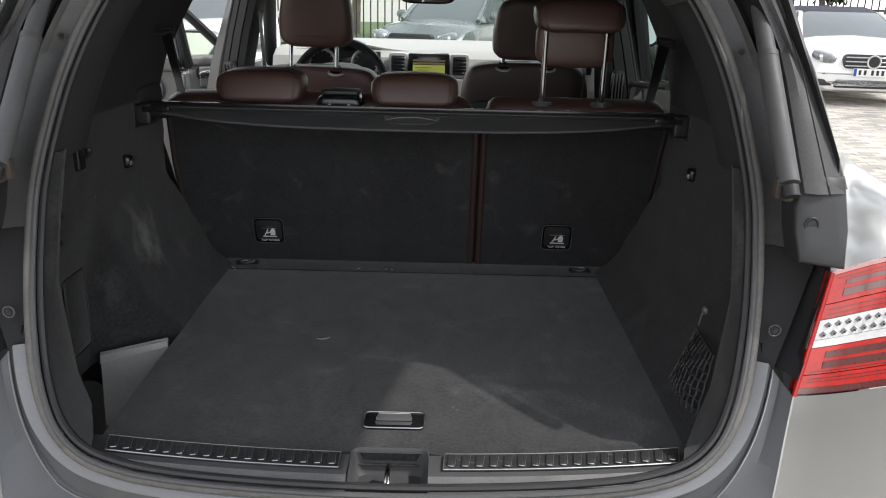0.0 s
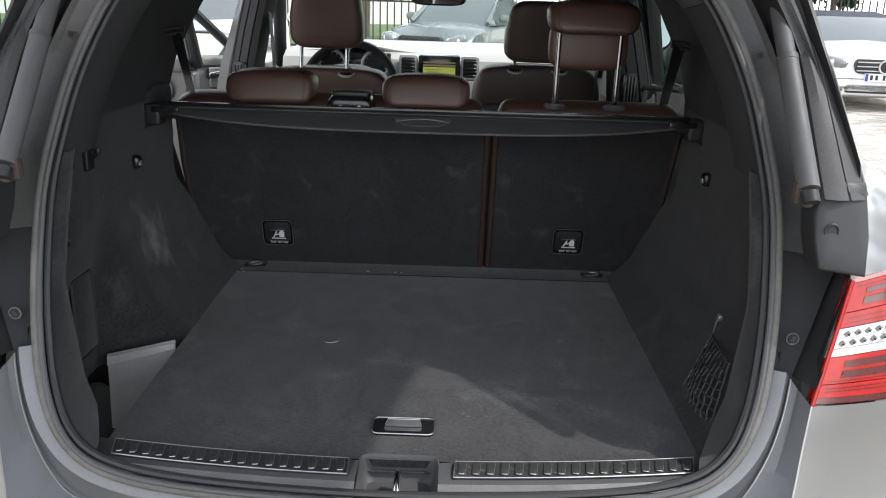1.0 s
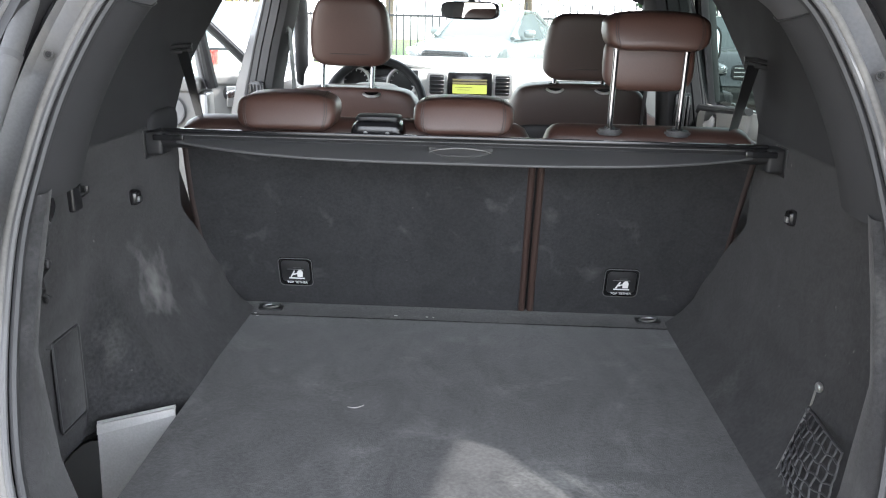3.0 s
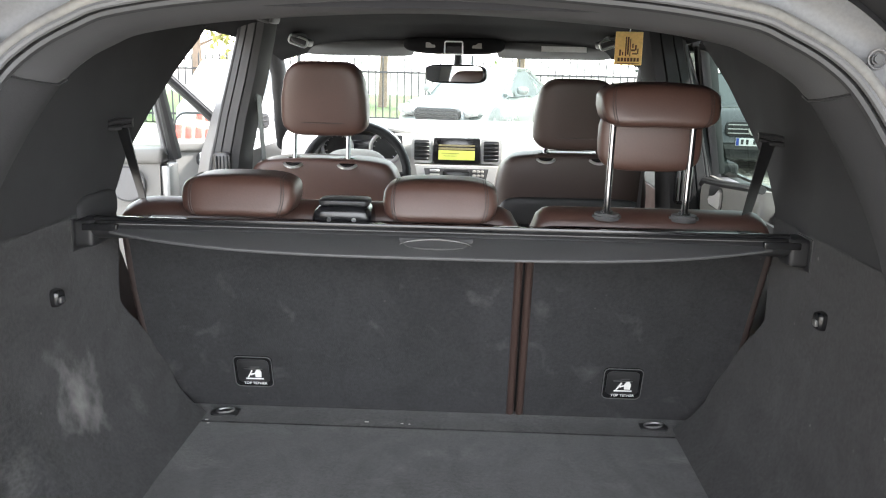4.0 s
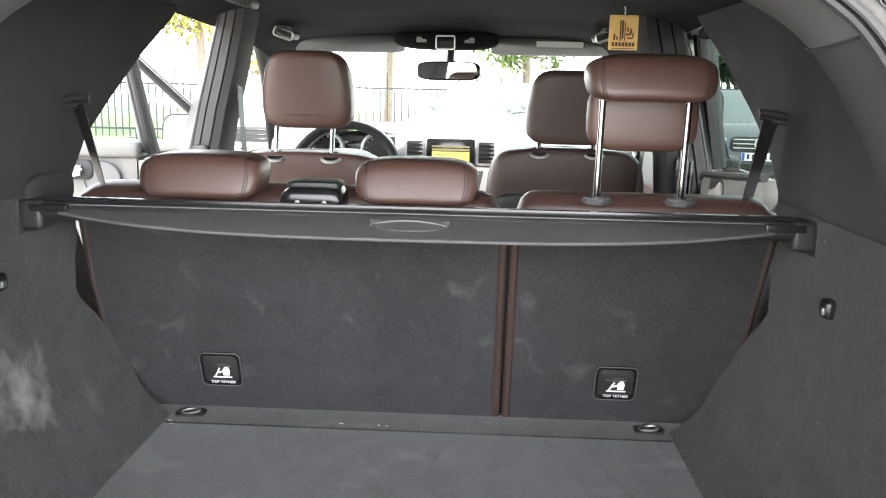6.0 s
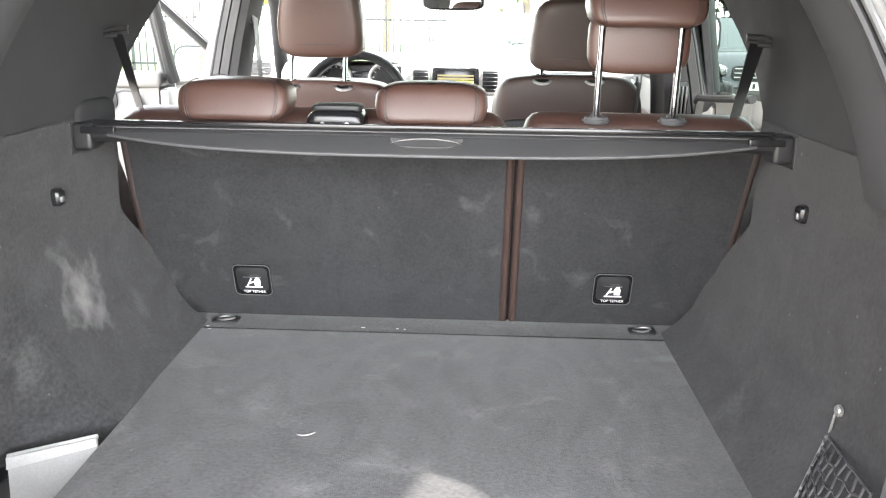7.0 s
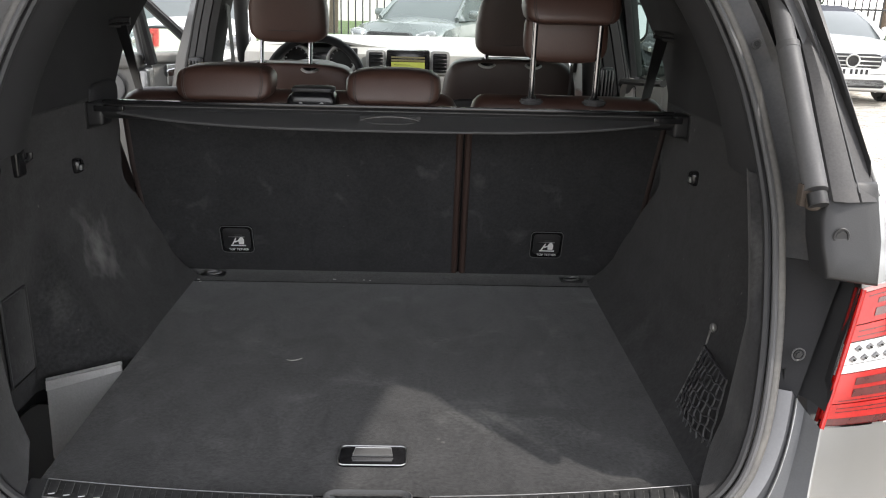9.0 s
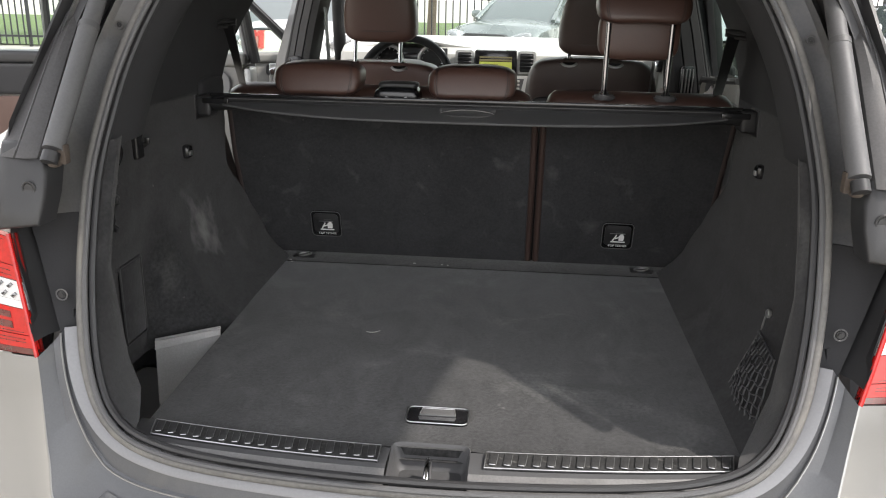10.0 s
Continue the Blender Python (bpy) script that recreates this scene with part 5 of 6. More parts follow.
part("hook_button", disc(0.008, 0.008, (0.028, 0.068, 0.072), FACE_X, 16, 0.002), SILVER_TRIM, net, "pale hook button")
part("hook_wire", tube([hk, hk + Vector((-0.004, -0.002, -0.02)), hk + Vector((-0.003, 0.002, -0.032))], 0.0018, 6), SILL_GREY, net, "bright wire hook")


def net_at(u, v):
    """A slack four-cornered net: u runs along the edge towards the wall's front, v along the other."""
    top, left, right, low = Vector((0.018, 0.068, 0.037)), Vector((-0.050, 0.004, -0.056)), Vector((-0.011, -0.112, 0.063)), Vector((-0.040, -0.140, -0.058))
    p = top.lerp(left, u).lerp(right.lerp(low, u), v)
    sag = math.sin(math.pi * v) * math.sin(math.pi * u)
    return p + Vector((-0.014 * sag, -0.004 * sag, -0.006 * sag))


for k in range(9):
    ph = 1.7 * k
    part("cord", tube([net_at(min(1, max(0, k / 8 + 0.012 * math.sin(i * 0.9 + ph))), i / 28) for i in range(29)], 0.0017, 5), MESH_CORD, net)
    part("cord", tube([net_at(i / 28, min(1, max(0, k / 8 + 0.012 * math.sin(i * 0.9 + ph + 1)))) for i in range(29)], 0.0017, 5), MESH_CORD, net)
part("edge_cord", tube([net_at(i / 12, 0) for i in range(13)], 0.0018, 6), SILL_GREY, net, "pale worn edge cord")
part("edge_cord", tube([net_at(1, i / 16) for i in range(17)], 0.0019, 6), MESH_CORD, net, "thick edge cord")
part("edge_cord", tube([net_at(0, i / 16) for i in range(17)], 0.0019, 6), MESH_CORD, net, "thick edge cord")
for u, v in ((1, 0.98), (1, 0.02), (0.02, 0.02), (0.95, 0.94)):
    part("knot", cushion((0.009, 0.009, 0.011), tuple(net_at(u, v)), 2.5, 2.5, 10, 8), MESH_CORD, net)

# lint and scraps on the floor
scrap = tagged(part("lint_scrap", tube([(-0.181 + 0.028 * i / 8, 0.457 + 0.007 * (i / 4 - 1) ** 2 + 0.008 * i / 8, 0.7825) for i in range(9)], [0.0004 + 0.0006 * math.sin(math.pi * i / 8) for i in range(9)], 6), LINT),
               "pale curled scrap lying on the carpet", "scrap")
for x, y, r in ((-0.141, 0.915, 0.006), (-0.07, 0.913, 0.004), (-0.055, 0.911, 0.003), (-0.46, 0.90, 0.005), (-0.452, 0.885, 0.004)):
    tagged(part("lint_scrap", cushion((r * 1.5, r * 0.6, 0.002), (x, y, 0.7815), 3, 3, 10, 6), LINT), "small pale fluff on the carpet", "scrap", "fluff on the floor")

# ---- doors and side pillars ----
def car_door(name, label, length, m, s, rear, speaker=False, controls=False, mirror_on=False, tall=0.0):
    """A door of the left side (s = 1) or mirrored (s = -1): hinge at the origin, reaching back along -y, inside towards +x."""
    dr = thing(name, label, "car door", "car doors")
    dr.parent = car
    dr.matrix_basis = m
    X = lambda v: s * v
    part("outer_panel", sheet(lambda u, v: (X(-0.11 - 0.03 * math.sin(math.pi * v)), -length * u, -0.74 + 0.66 * v), 12, 10, 0.01), PAINT, dr, "silver outer panel")
    part("door_edge", box((0.10, 0.03, 0.66), (X(-0.055), -length + 0.01, -0.42), 0.008), PAINT, dr, "silver door edge")
    part("hinge_edge", box((0.10, 0.03, 0.66), (X(-0.055), -0.01, -0.42), 0.008), PAINT, dr, "silver hinge edge")
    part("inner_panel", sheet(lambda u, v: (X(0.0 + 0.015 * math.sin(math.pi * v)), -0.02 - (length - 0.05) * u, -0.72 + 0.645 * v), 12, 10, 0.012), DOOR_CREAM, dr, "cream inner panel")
    pale = s > 0
    cut = 0.30 if rear and pale else 0.0
    if cut:
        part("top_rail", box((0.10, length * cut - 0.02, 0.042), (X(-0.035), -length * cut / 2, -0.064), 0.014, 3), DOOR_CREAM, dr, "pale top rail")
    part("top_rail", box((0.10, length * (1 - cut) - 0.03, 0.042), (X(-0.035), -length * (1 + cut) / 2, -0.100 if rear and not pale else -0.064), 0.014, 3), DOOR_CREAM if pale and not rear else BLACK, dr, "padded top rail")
    arm = part("armrest", cushion((0.07, length * 0.6, 0.08), (X(0.035), -length * 0.55, -0.33), 5, 4, 28, 12), LEATHER, dr, "brown leather armrest")
    if rear:
        if s > 0:
            part("upper_pad", box((0.03, length * 0.66, 0.10), (X(0.012), -length * 0.65, -0.135), 0.012, 3), DARK_TRIM, dr, "padded upper panel")
            part("pull_handle", cushion((0.03, 0.12, 0.035), (X(0.034), -length * 0.60, -0.085), 4, 4, 20, 10), CHROME, dr, "chrome pull handle")
        else:
            POD = [(-0.112, -0.115), (-0.118, -0.090), (-0.140, -0.078), (-0.30, -0.066), (-0.56, -0.042), (-0.56, -0.175), (-0.40, -0.158), (-0.22, -0.172), (-0.135, -0.168), (-0.117, -0.148)]
            part("pod_edge", tube([(X(0.044), y, z + 0.004) for y, z in POD[1:5]], 0.009, 8), BLACK, dr, "black edge above the panel")
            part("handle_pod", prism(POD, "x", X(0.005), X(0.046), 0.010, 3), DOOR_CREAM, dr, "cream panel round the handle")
    part("brown_insert", box((0.012, length * 0.66, 0.26), (X(0.022), -length * 0.65, -0.32), 0.004), LEATHER, dr, "brown leather insert")
    if rear and s < 0:
        part("handle_recess", prism(rounded(0.110, 0.056, 0.016, -0.255, -0.100), "x", X(0.006), X(0.0475), 0.003), BLACK, dr, "dark handle recess")
        part("inner_handle", prism([(-0.307, -0.082), (-0.296, -0.076), (-0.270, -0.096), (-0.222, -0.102), (-0.212, -0.112), (-0.222, -0.122), (-0.300, -0.124), (-0.309, -0.114)], "x", X(0.046), X(0.054), 0.003, 2), PALE_SILVER, dr, "silver door pull")
    else:
        part("handle_recess", prism(rounded(0.078, 0.052, 0.016, -0.17, -0.116), "x", X(0.006), X(0.024), 0.003), BLACK, dr, "dark handle recess")
        part("inner_handle", cushion((0.012, 0.050, 0.030), (X(0.028), -0.178, -0.120), 4, 4, 20, 10, pose(0, 0, 0, 12, 0, 0)), CHROME, dr, "chrome door pull")
    # window surround
    fy = -0.10 if rear else -0.02
    top = 0.27 + tall
    back_top = -length + (0.16 if rear else 0.02)
    lean = -0.02
    base = -0.025 if rear and s < 0 else -0.06
    outline = [(X(base), -0.01, -0.07), (X(-0.06 + 0.10), fy - (-0.06 if rear else 0.48), top if rear else top), (X(-0.06 + 0.11), back_top, top - (0.03 if rear else 0)), (X(base), -length + 0.01, -0.07)]
    if s < 0:
        part("window_frame", tube(outline if rear else outline[:3], 0.024, 8, flat=0.8), BLACK, dr, "black window frame")
    else:
        part("window_frame", tube(outline, 0.022, 8, flat=0.7), GATE_GREY, dr, "grey window frame")
        part("frame_seal", tube([Vector(q) + Vector((X(0.028), 0.026 if rear else 0.0, 0.0)) for q in outline], 0.018, 8), BLACK, dr, "black window seal")
        part("frame_line", tube([Vector(q) + Vector((X(0.040), 0.004, 0.012)) for q in outline], 0.004, 6), GREY_TRIM, dr, "dull frame edge")
    a, b, c, d2 = [Vector(p) for p in outline]
    if rear and s < 0:
        part("front_upright", tube([a + Vector((0.004, 0.045, 0)), b + Vector((0.004, 0.045, 0))], 0.036, 10, flat=0.7), BLACK, dr, "black upright of the window frame")
    part("window_pane", sheet(lambda u, v: a.lerp(b, v).lerp(d2.lerp(c, v), u), 4, 4), PANE if s > 0 else TINT, dr, "window glass").visible_shadow = False
    if speaker:
        part("speaker", disc(0.048, 0.010, (X(0.012), -0.108, -0.140), FACE_X, 32, 0.003), GATE_GREY, dr, "round speaker grille")
        part("speaker_ring", tube([(X(0.018), -0.108 + 0.048 * math.cos(t), -0.140 + 0.048 * math.sin(t)) for t in [i * math.pi / 16 for i in range(32)]], 0.002, 6, True), GREY_TRIM, dr)
    if controls:
        pad = part("seat_controls", box((0.012, 0.14, 0.085), (X(0.020), -0.13, -0.13), 0.01, 3), SILVER_TRIM, dr, "silver seat control panel")
        for k, (yy, zz) in enumerate(((-0.09, -0.115), (-0.13, -0.115), (-0.17, -0.115), (-0.11, -0.15), (-0.155, -0.15))):
            part("control_button", box((0.012, 0.028, 0.014), (X(0.030), yy, zz), 0.003), BLACK if k % 2 else CHROME, dr)
    if mirror_on:
        cx, cy, cz = (X(-0.30), -0.10, -0.040) if s > 0 else (X(-0.20), -0.04, 0.055)
        case = part("wing_mirror", cushion((0.23, 0.11, 0.19), (0, 0, 0), 4, 3.5, 28, 16), PAINT, dr, "silver wing mirror")
        case.matrix_basis = pose(cx, cy, cz, -6, 0, 52 if s > 0 else 0)
        part("wing_mirror_rim", prism(rounded(0.21, 0.168, 0.05), "y", -0.062, -0.03, 0.004), BLACK, case, "black mirror rim")
        part("wing_mirror_glass", prism(rounded(0.190, 0.148, 0.045), "y", -0.066, -0.063, 0), MIRROR, case, "mirror glass")
        part("mirror_arm", box((0.14, 0.04, 0.04), (X(-0.09), -0.03, -0.05), 0.01), BLACK, dr)
    return dr


Z0 = 1.28
car_door("car_door", "silver car door standing open, cream inner panel with round speaker", 0.92, pose(-0.80, 1.66, Z0, 0, 0, -84), 1, True, speaker=True)
car_door("car_door", "silver car door standing open with wing mirror and seat controls", 1.08, pose(-0.845, 2.66, Z0 - 0.06, 0, 0, -58), 1, False, controls=True, mirror_on=True, tall=0.11)
car_door("car_door", "closed car door, cream inner panel with chrome handle", 0.92, pose(0.70, 1.66, Z0), -1, True)
car_door("car_door", "closed car door with wing mirror", 1.08, pose(0.70, 2.72, Z0), -1, False, mirror_on=True)
PILLAR = [(0.45, 0.60, 0.74, 0.80), (0.90, 0.60, 0.72, 0.77), (1.23, 0.571, 0.653, 0.697), (1.335, 0.549, 0.629, 0.662), (1.44, 0.522, 0.601, 0.627), (1.55, 0.499, 0.572, 0.587), (1.60, 0.490, 0.560, 0.575)]
for s in (1, -1):
    wide = 1.0 if s < 0 else 1.045
    pil = tagged(part("middle_pillar_" + ("right" if s > 0 else "left"), loft([[(s * (a + (b * wide - a) * q), y, z) for q, y in ((-0.06, 1.70), (0.0, 1.63), (0.10, 1.605), (0.34, 1.598), (0.37, 1.606), (0.40, 1.598), (0.68, 1.602), (0.71, 1.609), (0.74, 1.603), (0.95, 1.610), (1.0, 1.625), (1.02, 1.74))] for z, a, b, c in PILLAR], True, True), PILLAR_GREY if s < 0 else DARK_TRIM, None, "", 30),
                 "dark trimmed middle pillar with an air vent", "pillar", kind="structure")
    part("pillar_paint", loft([[(s * (b * wide + 0.001), 1.632, z), (s * (b * wide + (c - b) * 0.25), 1.628, z), (s * (c * wide), 1.645, z), (s * (c * wide + 0.01), 1.74, z)] for z, a, b, c in PILLAR], False), JAMB_PAINT if s < 0 else DARK_TRIM, pil, "silver outer face of the pillar" if s < 0 else "")
    part("door_aperture_seal", tube([(s * (b * wide + 0.002), 1.624, z) for z, a, b, c in PILLAR], 0.006, 8), BLACK, pil, "black door seal")
    vf = part("pillar_vent", prism(rounded(0.046, 0.110, 0.012, s * 0.622, 1.185), "y", 1.585, 1.61, 0.003), BLACK_GLOSS, pil, "black air vent")
    for i in range(4):
        part("slat", box((0.004, 0.008, 0.09), (s * (0.607 + 0.010 * i), 1.583, 1.185), 0.001, 1), GREY_TRIM, vf)
    fb = thing("front_belt", "black front seat belt on the middle pillar", "seat belt", "front seat belts", at=(s * 0.545, 1.655, 1.40))
    part("webbing", sheet(lambda u, v: (s * (-0.012 - 0.03 * v), 0.045 * (u - 0.5), -0.60 * v), 3, 8, 0.0015), BLACK, fb)
    part("belt_guide_loop", box((0.016, 0.06, 0.05), (-s * 0.004, 0, 0), 0.006), BLACK, fb)

# ---- the yard ----
ASPHALT = material("paving", (0.42, 0.39, 0.34), 0.9, vary=0.2, scale=0.6, grain=40, bump=0.3, depth=0.01, stain=((0.28, 0.26, 0.22), 0.8, 0.55, 0.8), island=True)
GROUND = material("joint_sand", (0.34, 0.32, 0.28), 0.95, vary=0.2, scale=1, grain=60, bump=0.3, depth=0.01)
GRASS = material("grass", (0.075, 0.115, 0.030), 0.9, vary=0.35, scale=3, grain=60, bump=0.5, depth=0.03)
LEAF = material("leaves", (0.085, 0.125, 0.025), 0.7, vary=0.35, scale=2, grain=30, bump=0.0, island=True)
LEAF_YELLOW = material("young_leaves", (0.22, 0.22, 0.05), 0.7, vary=0.35, scale=2, grain=30, bump=0.0, island=True)
CONIFER = material("conifer_needles", (0.020, 0.045, 0.020), 0.8, vary=0.3, scale=4, grain=60, bump=0.2, island=True)
BARK = material("bark", (0.16, 0.12, 0.09), 0.9, vary=0.3, scale=6, grain=60, bump=0.6, depth=0.01)
IRON = material("fence_iron", (0.014, 0.014, 0.015), 0.5, vary=0.2, scale=10, bump=0.1)
PLASTER = material("white_plaster", (0.62, 0.58, 0.50), 0.85, vary=0.08, scale=1.5, grain=80, bump=0.2, depth=0.004)
SIGN_RED = material("red_lettering", (0.5, 0.03, 0.02), 0.5, vary=0.05, bump=0.0)
CAR_WHITE = material("white_car_paint", (0.74, 0.74, 0.73), 0.25, vary=0.03, scale=2, bump=0.0, coat=0.8)
CAR_GREY = material("graphite_car_paint", (0.15, 0.17, 0.165), 0.28, metal=0.4, vary=0.04, scale=2, bump=0.0, coat=0.8)
CAR_DARK = material("dark_car_paint", (0.045, 0.050, 0.052), 0.28, metal=0.4, vary=0.04, scale=2, bump=0.0, coat=0.8)
CAR_GLASS = material("car_glass", (0.10, 0.115, 0.115), 0.05, vary=0.05, bump=0.0, spec=0.8)
SOFT_TOP = material("dark_soft_top", (0.02, 0.022, 0.035), 0.85, vary=0.1, bump=0.2)
LAMP_GLASS = material("headlamp_glass", (0.16, 0.165, 0.17), 0.08, vary=0.4, scale=30, bump=0.0, coat=1.0)
BLUE = material("plate_blue", (0.02, 0.06, 0.35), 0.5, bump=0.0)

ground = tagged(part("ground", box((240, 240, 0.1), (0, 40, -0.058), 0), GROUND), "sandy ground of a paved car park", "ground", kind="structure")


def parked_car(label, paint, x, y, turn, length, width, height, hood, grille="bars", soft_top=False, star=False):
    """A parked car, its nose towards -y before it is turned."""
    c = thing("parked_car", label, "car", "parked cars")
    c.matrix_basis = pose(x, y, 0, 0, 0, turn)
    w, L = width / 2, length
    # body: sections along the car from nose to tail: (y, half width, bottom, shoulder, centre height)
    secs = [(0.0, 0.72, 0.30, 0.52, 0.55), (0.04, 0.84, 0.24, 0.60, 0.64), (0.16, 0.93, 0.20, 0.66, 0.72), (0.45, 0.99, 0.19, hood - 0.13, hood - 0.06), (0.95, 1.0, 0.19, hood - 0.07, hood),
            (1.25, 1.0, 0.19, hood - 0.05, hood + 0.03), (2.2, 1.0, 0.19, hood - 0.03, hood + 0.02), (L - 0.9, 1.0, 0.2, hood, hood + 0.03), (L - 0.35, 0.97, 0.22, hood, hood + 0.03), (L - 0.05, 0.88, 0.3, hood - 0.08, hood - 0.02), (L, 0.8, 0.4, hood - 0.2, hood - 0.15)]
    rings = []
    for yy, k, b, sh, ct in secs:
        half = [(0.0, b), (0.75, b), (0.93, b + 0.05), (1.0, b + 0.18), (1.0, (b + sh) / 2 + 0.05), (0.97, sh - 0.04), (0.90, sh + 0.01), (0.60, (sh + 2 * ct) / 3), (0.0, ct)]
        ring = [(hx * k * w, yy - L * 0.0, hz) for hx, hz in half] + [(-hx * k * w, yy, hz) for hx, hz in half[-2:0:-1]]
        rings.append(ring)
    body = part("body", loft(rings, True, True), paint, c, "", 30)
    # cabin
    f0, f1 = 1.15, 1.95
    r1, r0 = L - 1.35, L - 0.55
    cab = []
    gl = []
    for yy, zt, k in ((f0, hood - 0.02, 0.86), ((f0 + f1) / 2, (hood + height) / 2 + 0.02, 0.80), (f1, height - 0.02, 0.70), ((f1 + r1) / 2, height + (0.07 if soft_top else 0.0), 0.72), (r1, height - 0.04, 0.69), ((r1 + r0) / 2, (hood + height) / 2 + 0.03, 0.76), (r0, hood + 0.02, 0.84)):
        cab.append([(kx * w * k, yy, zt - (0.03 if abs(kx) == 1 else 0)) for kx in (-1, -0.8, 0, 0.8, 1)])
        gl.append((yy, zt, k))
    part("roof", loft(cab[2:5], False), SOFT_TOP if soft_top else paint, c, "dark fabric roof" if soft_top else "")
    part("windscreen", loft(cab[0:3], False), CAR_GLASS, c, "reflecting windscreen")
    part("rear_window", loft(cab[4:7], False), CAR_GLASS, c)
    for s in (-1, 1):
        side = [[(s * w * k * 1.0, yy, zt - 0.03), (s * w * 0.93, yy, hood - 0.03)] for yy, zt, k in gl]
        part("side_window", loft(side, False), CAR_GLASS, c, "dark side glass")
        part("side_pillar", tube([(s * w * 0.86, f0, hood), (s * w * 0.80, (f0 + f1) / 2, (hood + height) / 2), (s * w * 0.70, f1, height - 0.05), (s * w * 0.70, r1, height - 0.06), (s * w * 0.85, r0, hood)], 0.04, 8), paint, c)
        part("door_mirror", cushion((0.20, 0.10, 0.14), (s * (w + 0.06), f0 + 0.35, hood + 0.08), 4, 3, 16, 10), paint, c)
        lampm = part("headlamp", cushion((0.36, 0.30, 0.15), (s * w * 0.70, 0.16, hood - 0.25), 3, 3, 24, 12, pose(0, 0, 0, 0, s * -14, s * 28)), LAMP_GLASS, c, "clear headlamp")
        for bxx, bw in ((0.60, 0.09), (0.76, 0.12)):
            part("lamp_bulb", cushion((bw, 0.10, bw), (s * w * bxx, 0.055 + 0.12 * (bxx - 0.6), hood - 0.255), 2.5, 2.5, 16, 10), CHROME, lampm)
        part("fog_intake", box((0.30, 0.10, 0.10), (s * w * 0.66, 0.05, 0.34), 0.03, 2), BLACK, c, "black lower intake")
        for wy in (0.85, L - 0.85):
            wh = part("wheel", disc(0.32, 0.22, (s * (w - 0.09), wy, 0.32), FACE_X, 32, 0.04), BLACK, c, "black tyre")
            part("rim", disc(0.215, 0.236, (s * (w - 0.09), wy, 0.32), FACE_X, 28, 0.02), SILVER_TRIM, wh)
            part("rim_hole", disc(0.17, 0.242, (s * (w - 0.09), wy, 0.32), FACE_X, 24, 0.01), BLACK, wh)
            for k in range(5):
                a = k * 2 * math.pi / 5
                part("spoke", box((0.252, 0.045, 0.18), (s * (w - 0.09), wy + 0.09 * math.sin(a), 0.32 + 0.09 * math.cos(a)), 0.008, 1, pose(0, 0, 0, -math.degrees(a), 0, 0)), SILVER_TRIM, wh)
    gr = part("grille", prism(rounded(0.80, 0.20, 0.06, 0, hood - 0.30), "y", -0.02, 0.10, 0.01), BLACK, c, "dark grille")
    for i in range(3):
        part("grille_bar", box((0.76, 0.02, 0.016), (0, -0.025, hood - 0.36 + 0.06 * i), 0.004, 1), SILVER_TRIM if star else BLACK_GLOSS, gr)
    if star:
        part("badge", disc(0.090, 0.02, (0, -0.03, hood - 0.30), FACE_Y, 24, 0.005), BLACK_GLOSS, gr, "round dark badge")
        part("badge_ring", tube([(0.088 * math.cos(a), -0.044, hood - 0.30 + 0.088 * math.sin(a)) for a in [i * math.pi / 14 for i in range(28)]], 0.013, 8, True), SILVER_TRIM, gr, "silver badge ring")
    part("lower_intake", prism(rounded(1.0, 0.12, 0.04, 0, 0.33), "y", 0.0, 0.10, 0.01), BLACK, c)
    pl = part("number_plate", box((0.52, 0.012, 0.112), (0, -0.036, 0.50), 0.004, 1), WHITE, c, "white number plate")
    part("plate_band", box((0.04, 0.004, 0.105), (-0.235, -0.043, 0.50), 0), BLUE, pl)
    for i in range(6):
        part("plate_bar", box((0.036, 0.004, 0.07), (-0.17 + 0.07 * i + (0.03 if i > 1 else 0), -0.043, 0.50), 0), BLACK, pl)
    return c


parked_car("white convertible with dark soft top parked by the fence", CAR_WHITE, 6.22, 11.0, -9, 4.6, 1.79, 1.33, 0.95, soft_top=True, star=True)
parked_car("grey-green hatchback parked in front of the fence", CAR_GREY, -0.55, 12.9, -24, 3.95, 1.72, 1.48, 1.0)
parked_car("dark grey saloon parked nose to the yard", CAR_DARK, 4.08, 11.3, -6, 4.6, 1.78, 1.45, 0.98, star=True)
parked_car("white car parked beside the fence", CAR_WHITE, -3.1, 10.4, 12, 4.3, 1.80, 1.50, 1.0)

# fence
FY = 18.6
fence = thing("iron_fence", "black iron picket fence along the car park", "fence", at=(0, FY, 0))
for zz in (0.25, 1.30):
    part("rail", box((60, 0.03, 0.05), (0, 0, zz), 0.006, 1), IRON, fence)
me_bar = None
for i in range(290):
    x = -24.0 + 0.165 * i
    if me_bar is None:
        bm = bmesh.new()
        box((0.030, 0.024, 1.55), (0, 0, 0.83), 0, 1, None, bm)
        tip = bmesh.ops.create_cone(bm, cap_ends=True, segments=4, radius1=0.020, radius2=0.0, depth=0.09, matrix=Matrix.Translation((0, 0, 1.645)))
        me_bar = part("picket", bm, IRON, fence)
        me_bar.location = (x, 0, 0)
    else:
        o = new("picket", me_bar.data)
        o.parent = fence
        o.location = (x, 0, 0)
for i in range(15):
    part("post", box((0.07, 0.07, 1.72), (-28 + 4 * i, 0.02, 0.86), 0.01, 1), IRON, fence)
tagged(part("grass", sheet(lambda u, v: (-40 + 80 * u, FY + 0.4 + 14 * v, 0.02 + 0.25 * v * v + 0.05 * noise.noise((u * 60, v * 12, 0))), 80, 14), GRASS), "spring grass behind the fence", "grass", kind="stuff")


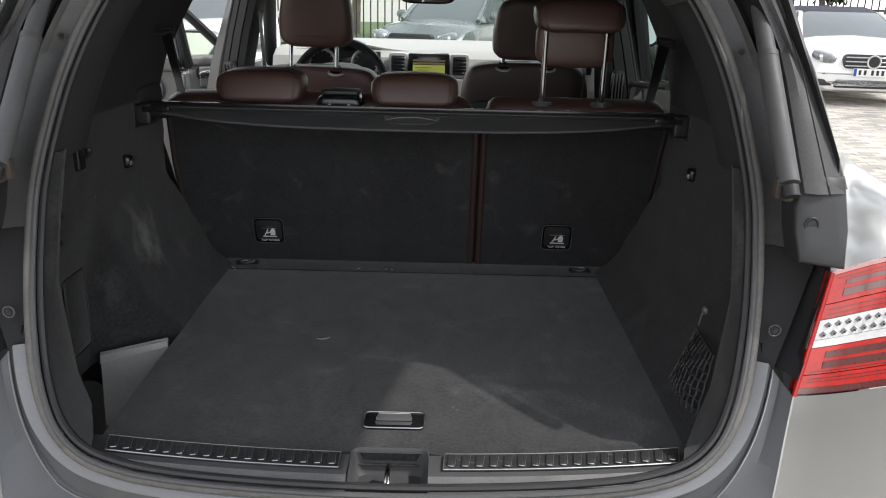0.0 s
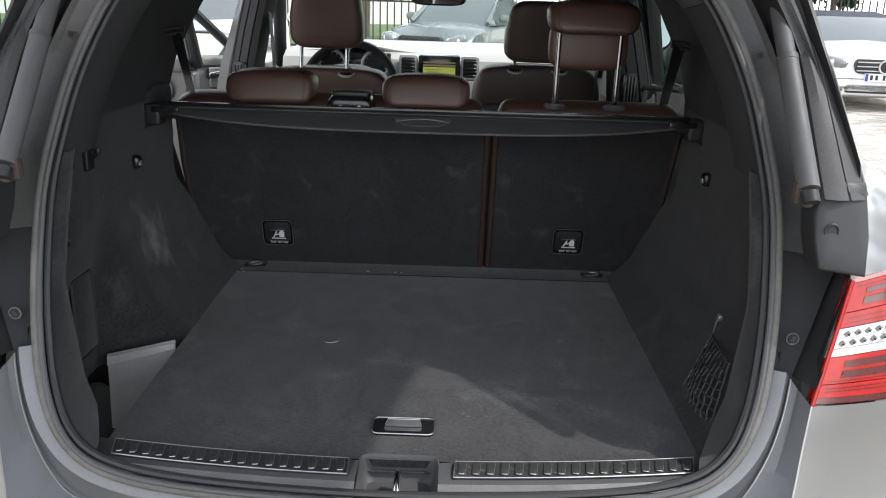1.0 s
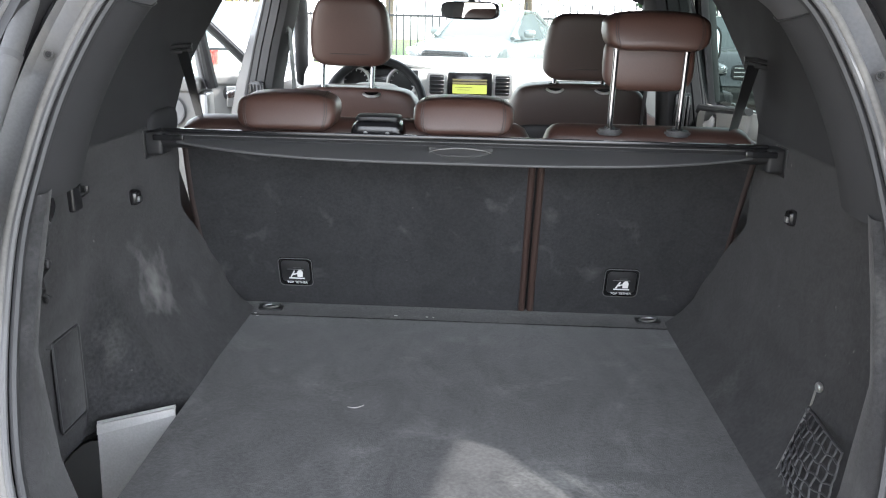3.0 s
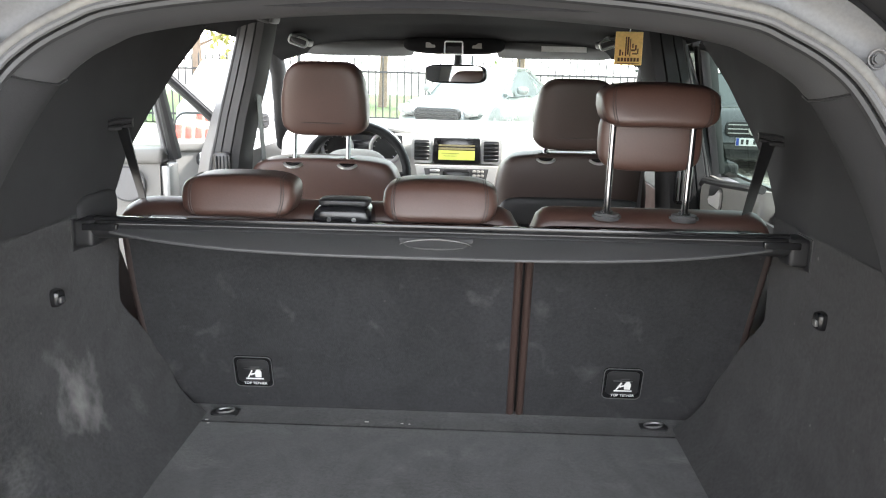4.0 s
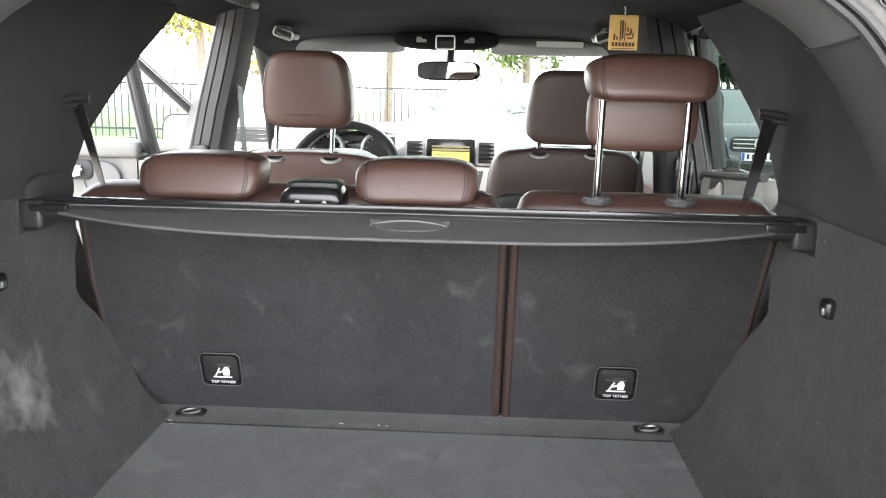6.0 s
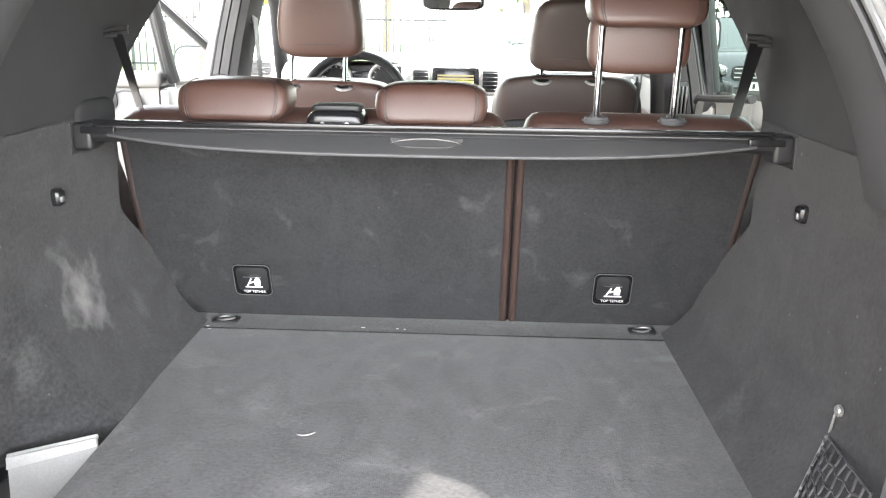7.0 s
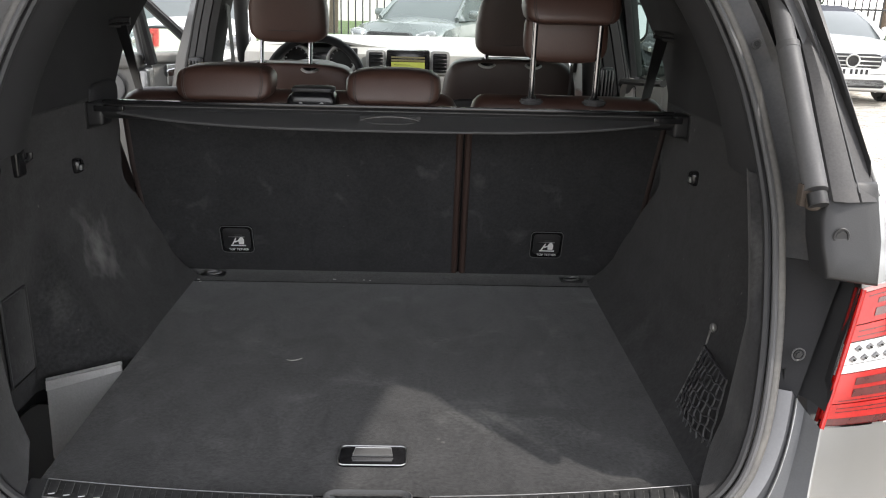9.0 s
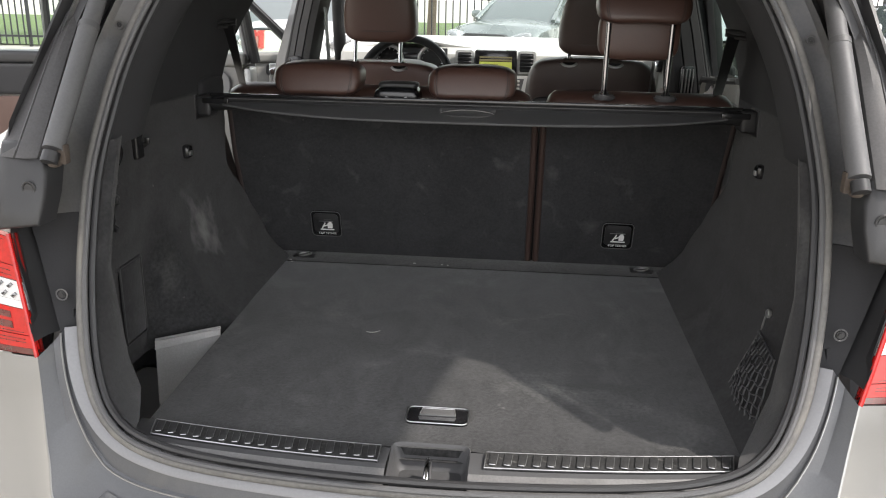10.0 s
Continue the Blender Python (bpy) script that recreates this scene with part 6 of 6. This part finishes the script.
def tree(x, y, h, spread, mat, label, n=3800, trunk=0.16, seed=1):
    rnd = random.Random(seed)
    t = thing("tree", label, "tree", "trees behind the fence", at=(x, y, 0))
    bm = bmesh.new()
    lean = rnd.uniform(-0.06, 0.06) * h
    tube([(0, 0, -0.1), (lean * 0.3, 0, h * 0.3), (lean * 0.7, 0.1, h * 0.6), (lean, 0, h * 0.92)], [trunk, trunk * 0.75, trunk * 0.45, trunk * 0.12], 10, bm=bm)
    tips = []
    for k in range(22):
        a, z = rnd.uniform(0, 6.283), h * rnd.uniform(0.25, 0.85)
        r = spread * rnd.uniform(0.5, 1.0) * (1.1 - 0.5 * z / h)
        p0 = Vector((lean * z / h, 0, z))
        p2 = p0 + Vector((r * math.cos(a), r * math.sin(a), h * rnd.uniform(0.05, 0.16)))
        p1 = p0.lerp(p2, 0.5) + Vector((0, 0, -0.03 * h))
        tube([p0, p1, p2], [trunk * 0.3, trunk * 0.18, trunk * 0.06], 6, bm=bm)
        tips += [p1, p0.lerp(p2, 0.75), p2]
    part("trunk", bm, BARK, t, "brown trunk and limbs")
    verts, faces = [], []
    for k in range(n):
        c = rnd.choice(tips) + Vector((rnd.gauss(0, 0.28), rnd.gauss(0, 0.28), rnd.gauss(0, 0.25))) * spread * 0.38
        s = rnd.uniform(0.05, 0.12) * (1 + spread * 0.1)
        q = Euler((rnd.uniform(0, 6), rnd.uniform(0, 6), rnd.uniform(0, 6))).to_matrix()
        b = len(verts)
        verts += [c + q @ Vector(v) * s for v in ((-1, 0, 0), (0, -0.5, 0.1), (1, 0, 0), (0, 0.5, 0.1))]
        faces.append((b, b + 1, b + 2, b + 3))
    me = bpy.data.meshes.new("crown")
    me.from_pydata([tuple(v) for v in verts], [], faces)
    me.materials.append(mat)
    o = new("crown", me)
    o.parent = t
    return tagged(o, "loose crown of small leaves")


# the last three are unseen, added at right to keep skylight off the left wall
for k, (x, y, h, sp, mat) in enumerate(((-7.0, 20.6, 5.5, 2.0, LEAF_YELLOW), (-11, 22, 8, 2.6, LEAF_YELLOW), (-6.5, 24, 9, 2.6, LEAF_YELLOW), (-3, 27, 9, 3, LEAF), (1.5, 25, 8, 2.6, LEAF), (6.5, 26, 9, 3, LEAF), (15, 24, 9, 3, LEAF), (-16, 20, 9, 3, LEAF_YELLOW), (-21, 15, 9, 3, LEAF), (5.6, 20.6, 7, 2.2, LEAF), (13, 8, 9, 3.2, LEAF), (10.5, 1, 9, 3.4, LEAF), (9.5, -4, 10, 3.6, LEAF), (8.8, -10, 10, 3.6, LEAF))):
    tree(x, y, h, sp, mat, "young tree with fresh spring leaves", seed=k + 3)
for k, (x, y) in enumerate(((5.0, 19.6), (6.3, 19.9), (8.2, 20.5), (9.8, 21), (11.6, 20.2))):
    tree(x, y, 5.2, 1.1, CONIFER, "dense dark green conifer", n=3600, trunk=0.10, seed=k + 40)

# building across the yard, behind the camera
house = thing("office_building", "white plastered building with red lettering bars beside the yard", "building", at=(-11.5, -9.5, 0))
house.rotation_euler = (0, 0, radians(-62))
part("wall", box((24, 0.4, 4.2), (0, 0, 2.1), 0.02), PLASTER, house)
part("roof", box((24.6, 5, 0.25), (0, -2.2, 4.3), 0.03), GREY_TRIM, house)
for i in range(6):
    win = part("window", box((1.6, 0.10, 1.3), (-9.5 + 3.8 * i, 0.2, 1.7), 0.01), CAR_GLASS, house)
    part("frame", tube([(-9.5 + 3.8 * i + x, 0.26, 1.7 + z) for x, z in rounded(1.6, 1.3, 0.02)], 0.04, 6, True), PLASTER, win)
for x, z, w, h in [(2.45 + 0.27 * k, 3.02, 0.17, 0.34) for k in range(8)] + [(3.0, 3.62, 0.16, 0.50), (3.24, 3.62, 0.16, 0.50), (3.12, 3.72, 0.30, 0.12)]:
    part("sign_bar", box((w, 0.06, h), (x, 0.23, z), 0.01), SIGN_RED, house, "red sign bar")

# paving blocks that the camera passes nearest, on the open right side of the yard
bm = bmesh.new()
box((0.192, 0.092, 0.02), (0, 0, -0.006), 0.004, 1, None, bm)
first = part("paving_block", bm, ASPHALT, ground)
rnd = random.Random(7)
first.location = (2.2, 6.0, 0)
verts, faces = [], []
for i in range(120):
    for j in range(130):
        x, y = 1.2 + 0.1 * i, 3.0 + 0.2 * j * 0.5
        if (i % 2) != (j % 2):
            continue
        b = len(verts)
        hx, hy = (0.096, 0.046)
        z = 0.004 + rnd.uniform(-0.002, 0.002)
        verts += [(x + sx * hx, y + sy * hy, z) for sx, sy in ((-1, -1), (1, -1), (1, 1), (-1, 1))]
        verts += [(x + sx * (hx + 0.003), y + sy * (hy + 0.003), -0.01) for sx, sy in ((-1, -1), (1, -1), (1, 1), (-1, 1))]
        faces.append((b, b + 1, b + 2, b + 3))
        faces += [(b + k, b + 4 + k, b + 4 + (k + 1) % 4, b + (k + 1) % 4) for k in range(4)]
me = bpy.data.meshes.new("paving")
me.from_pydata(verts, [], faces)
me.materials.append(ASPHALT)
tagged(new("paving", me), "worn beige-grey block paving", "paving", kind="stuff")
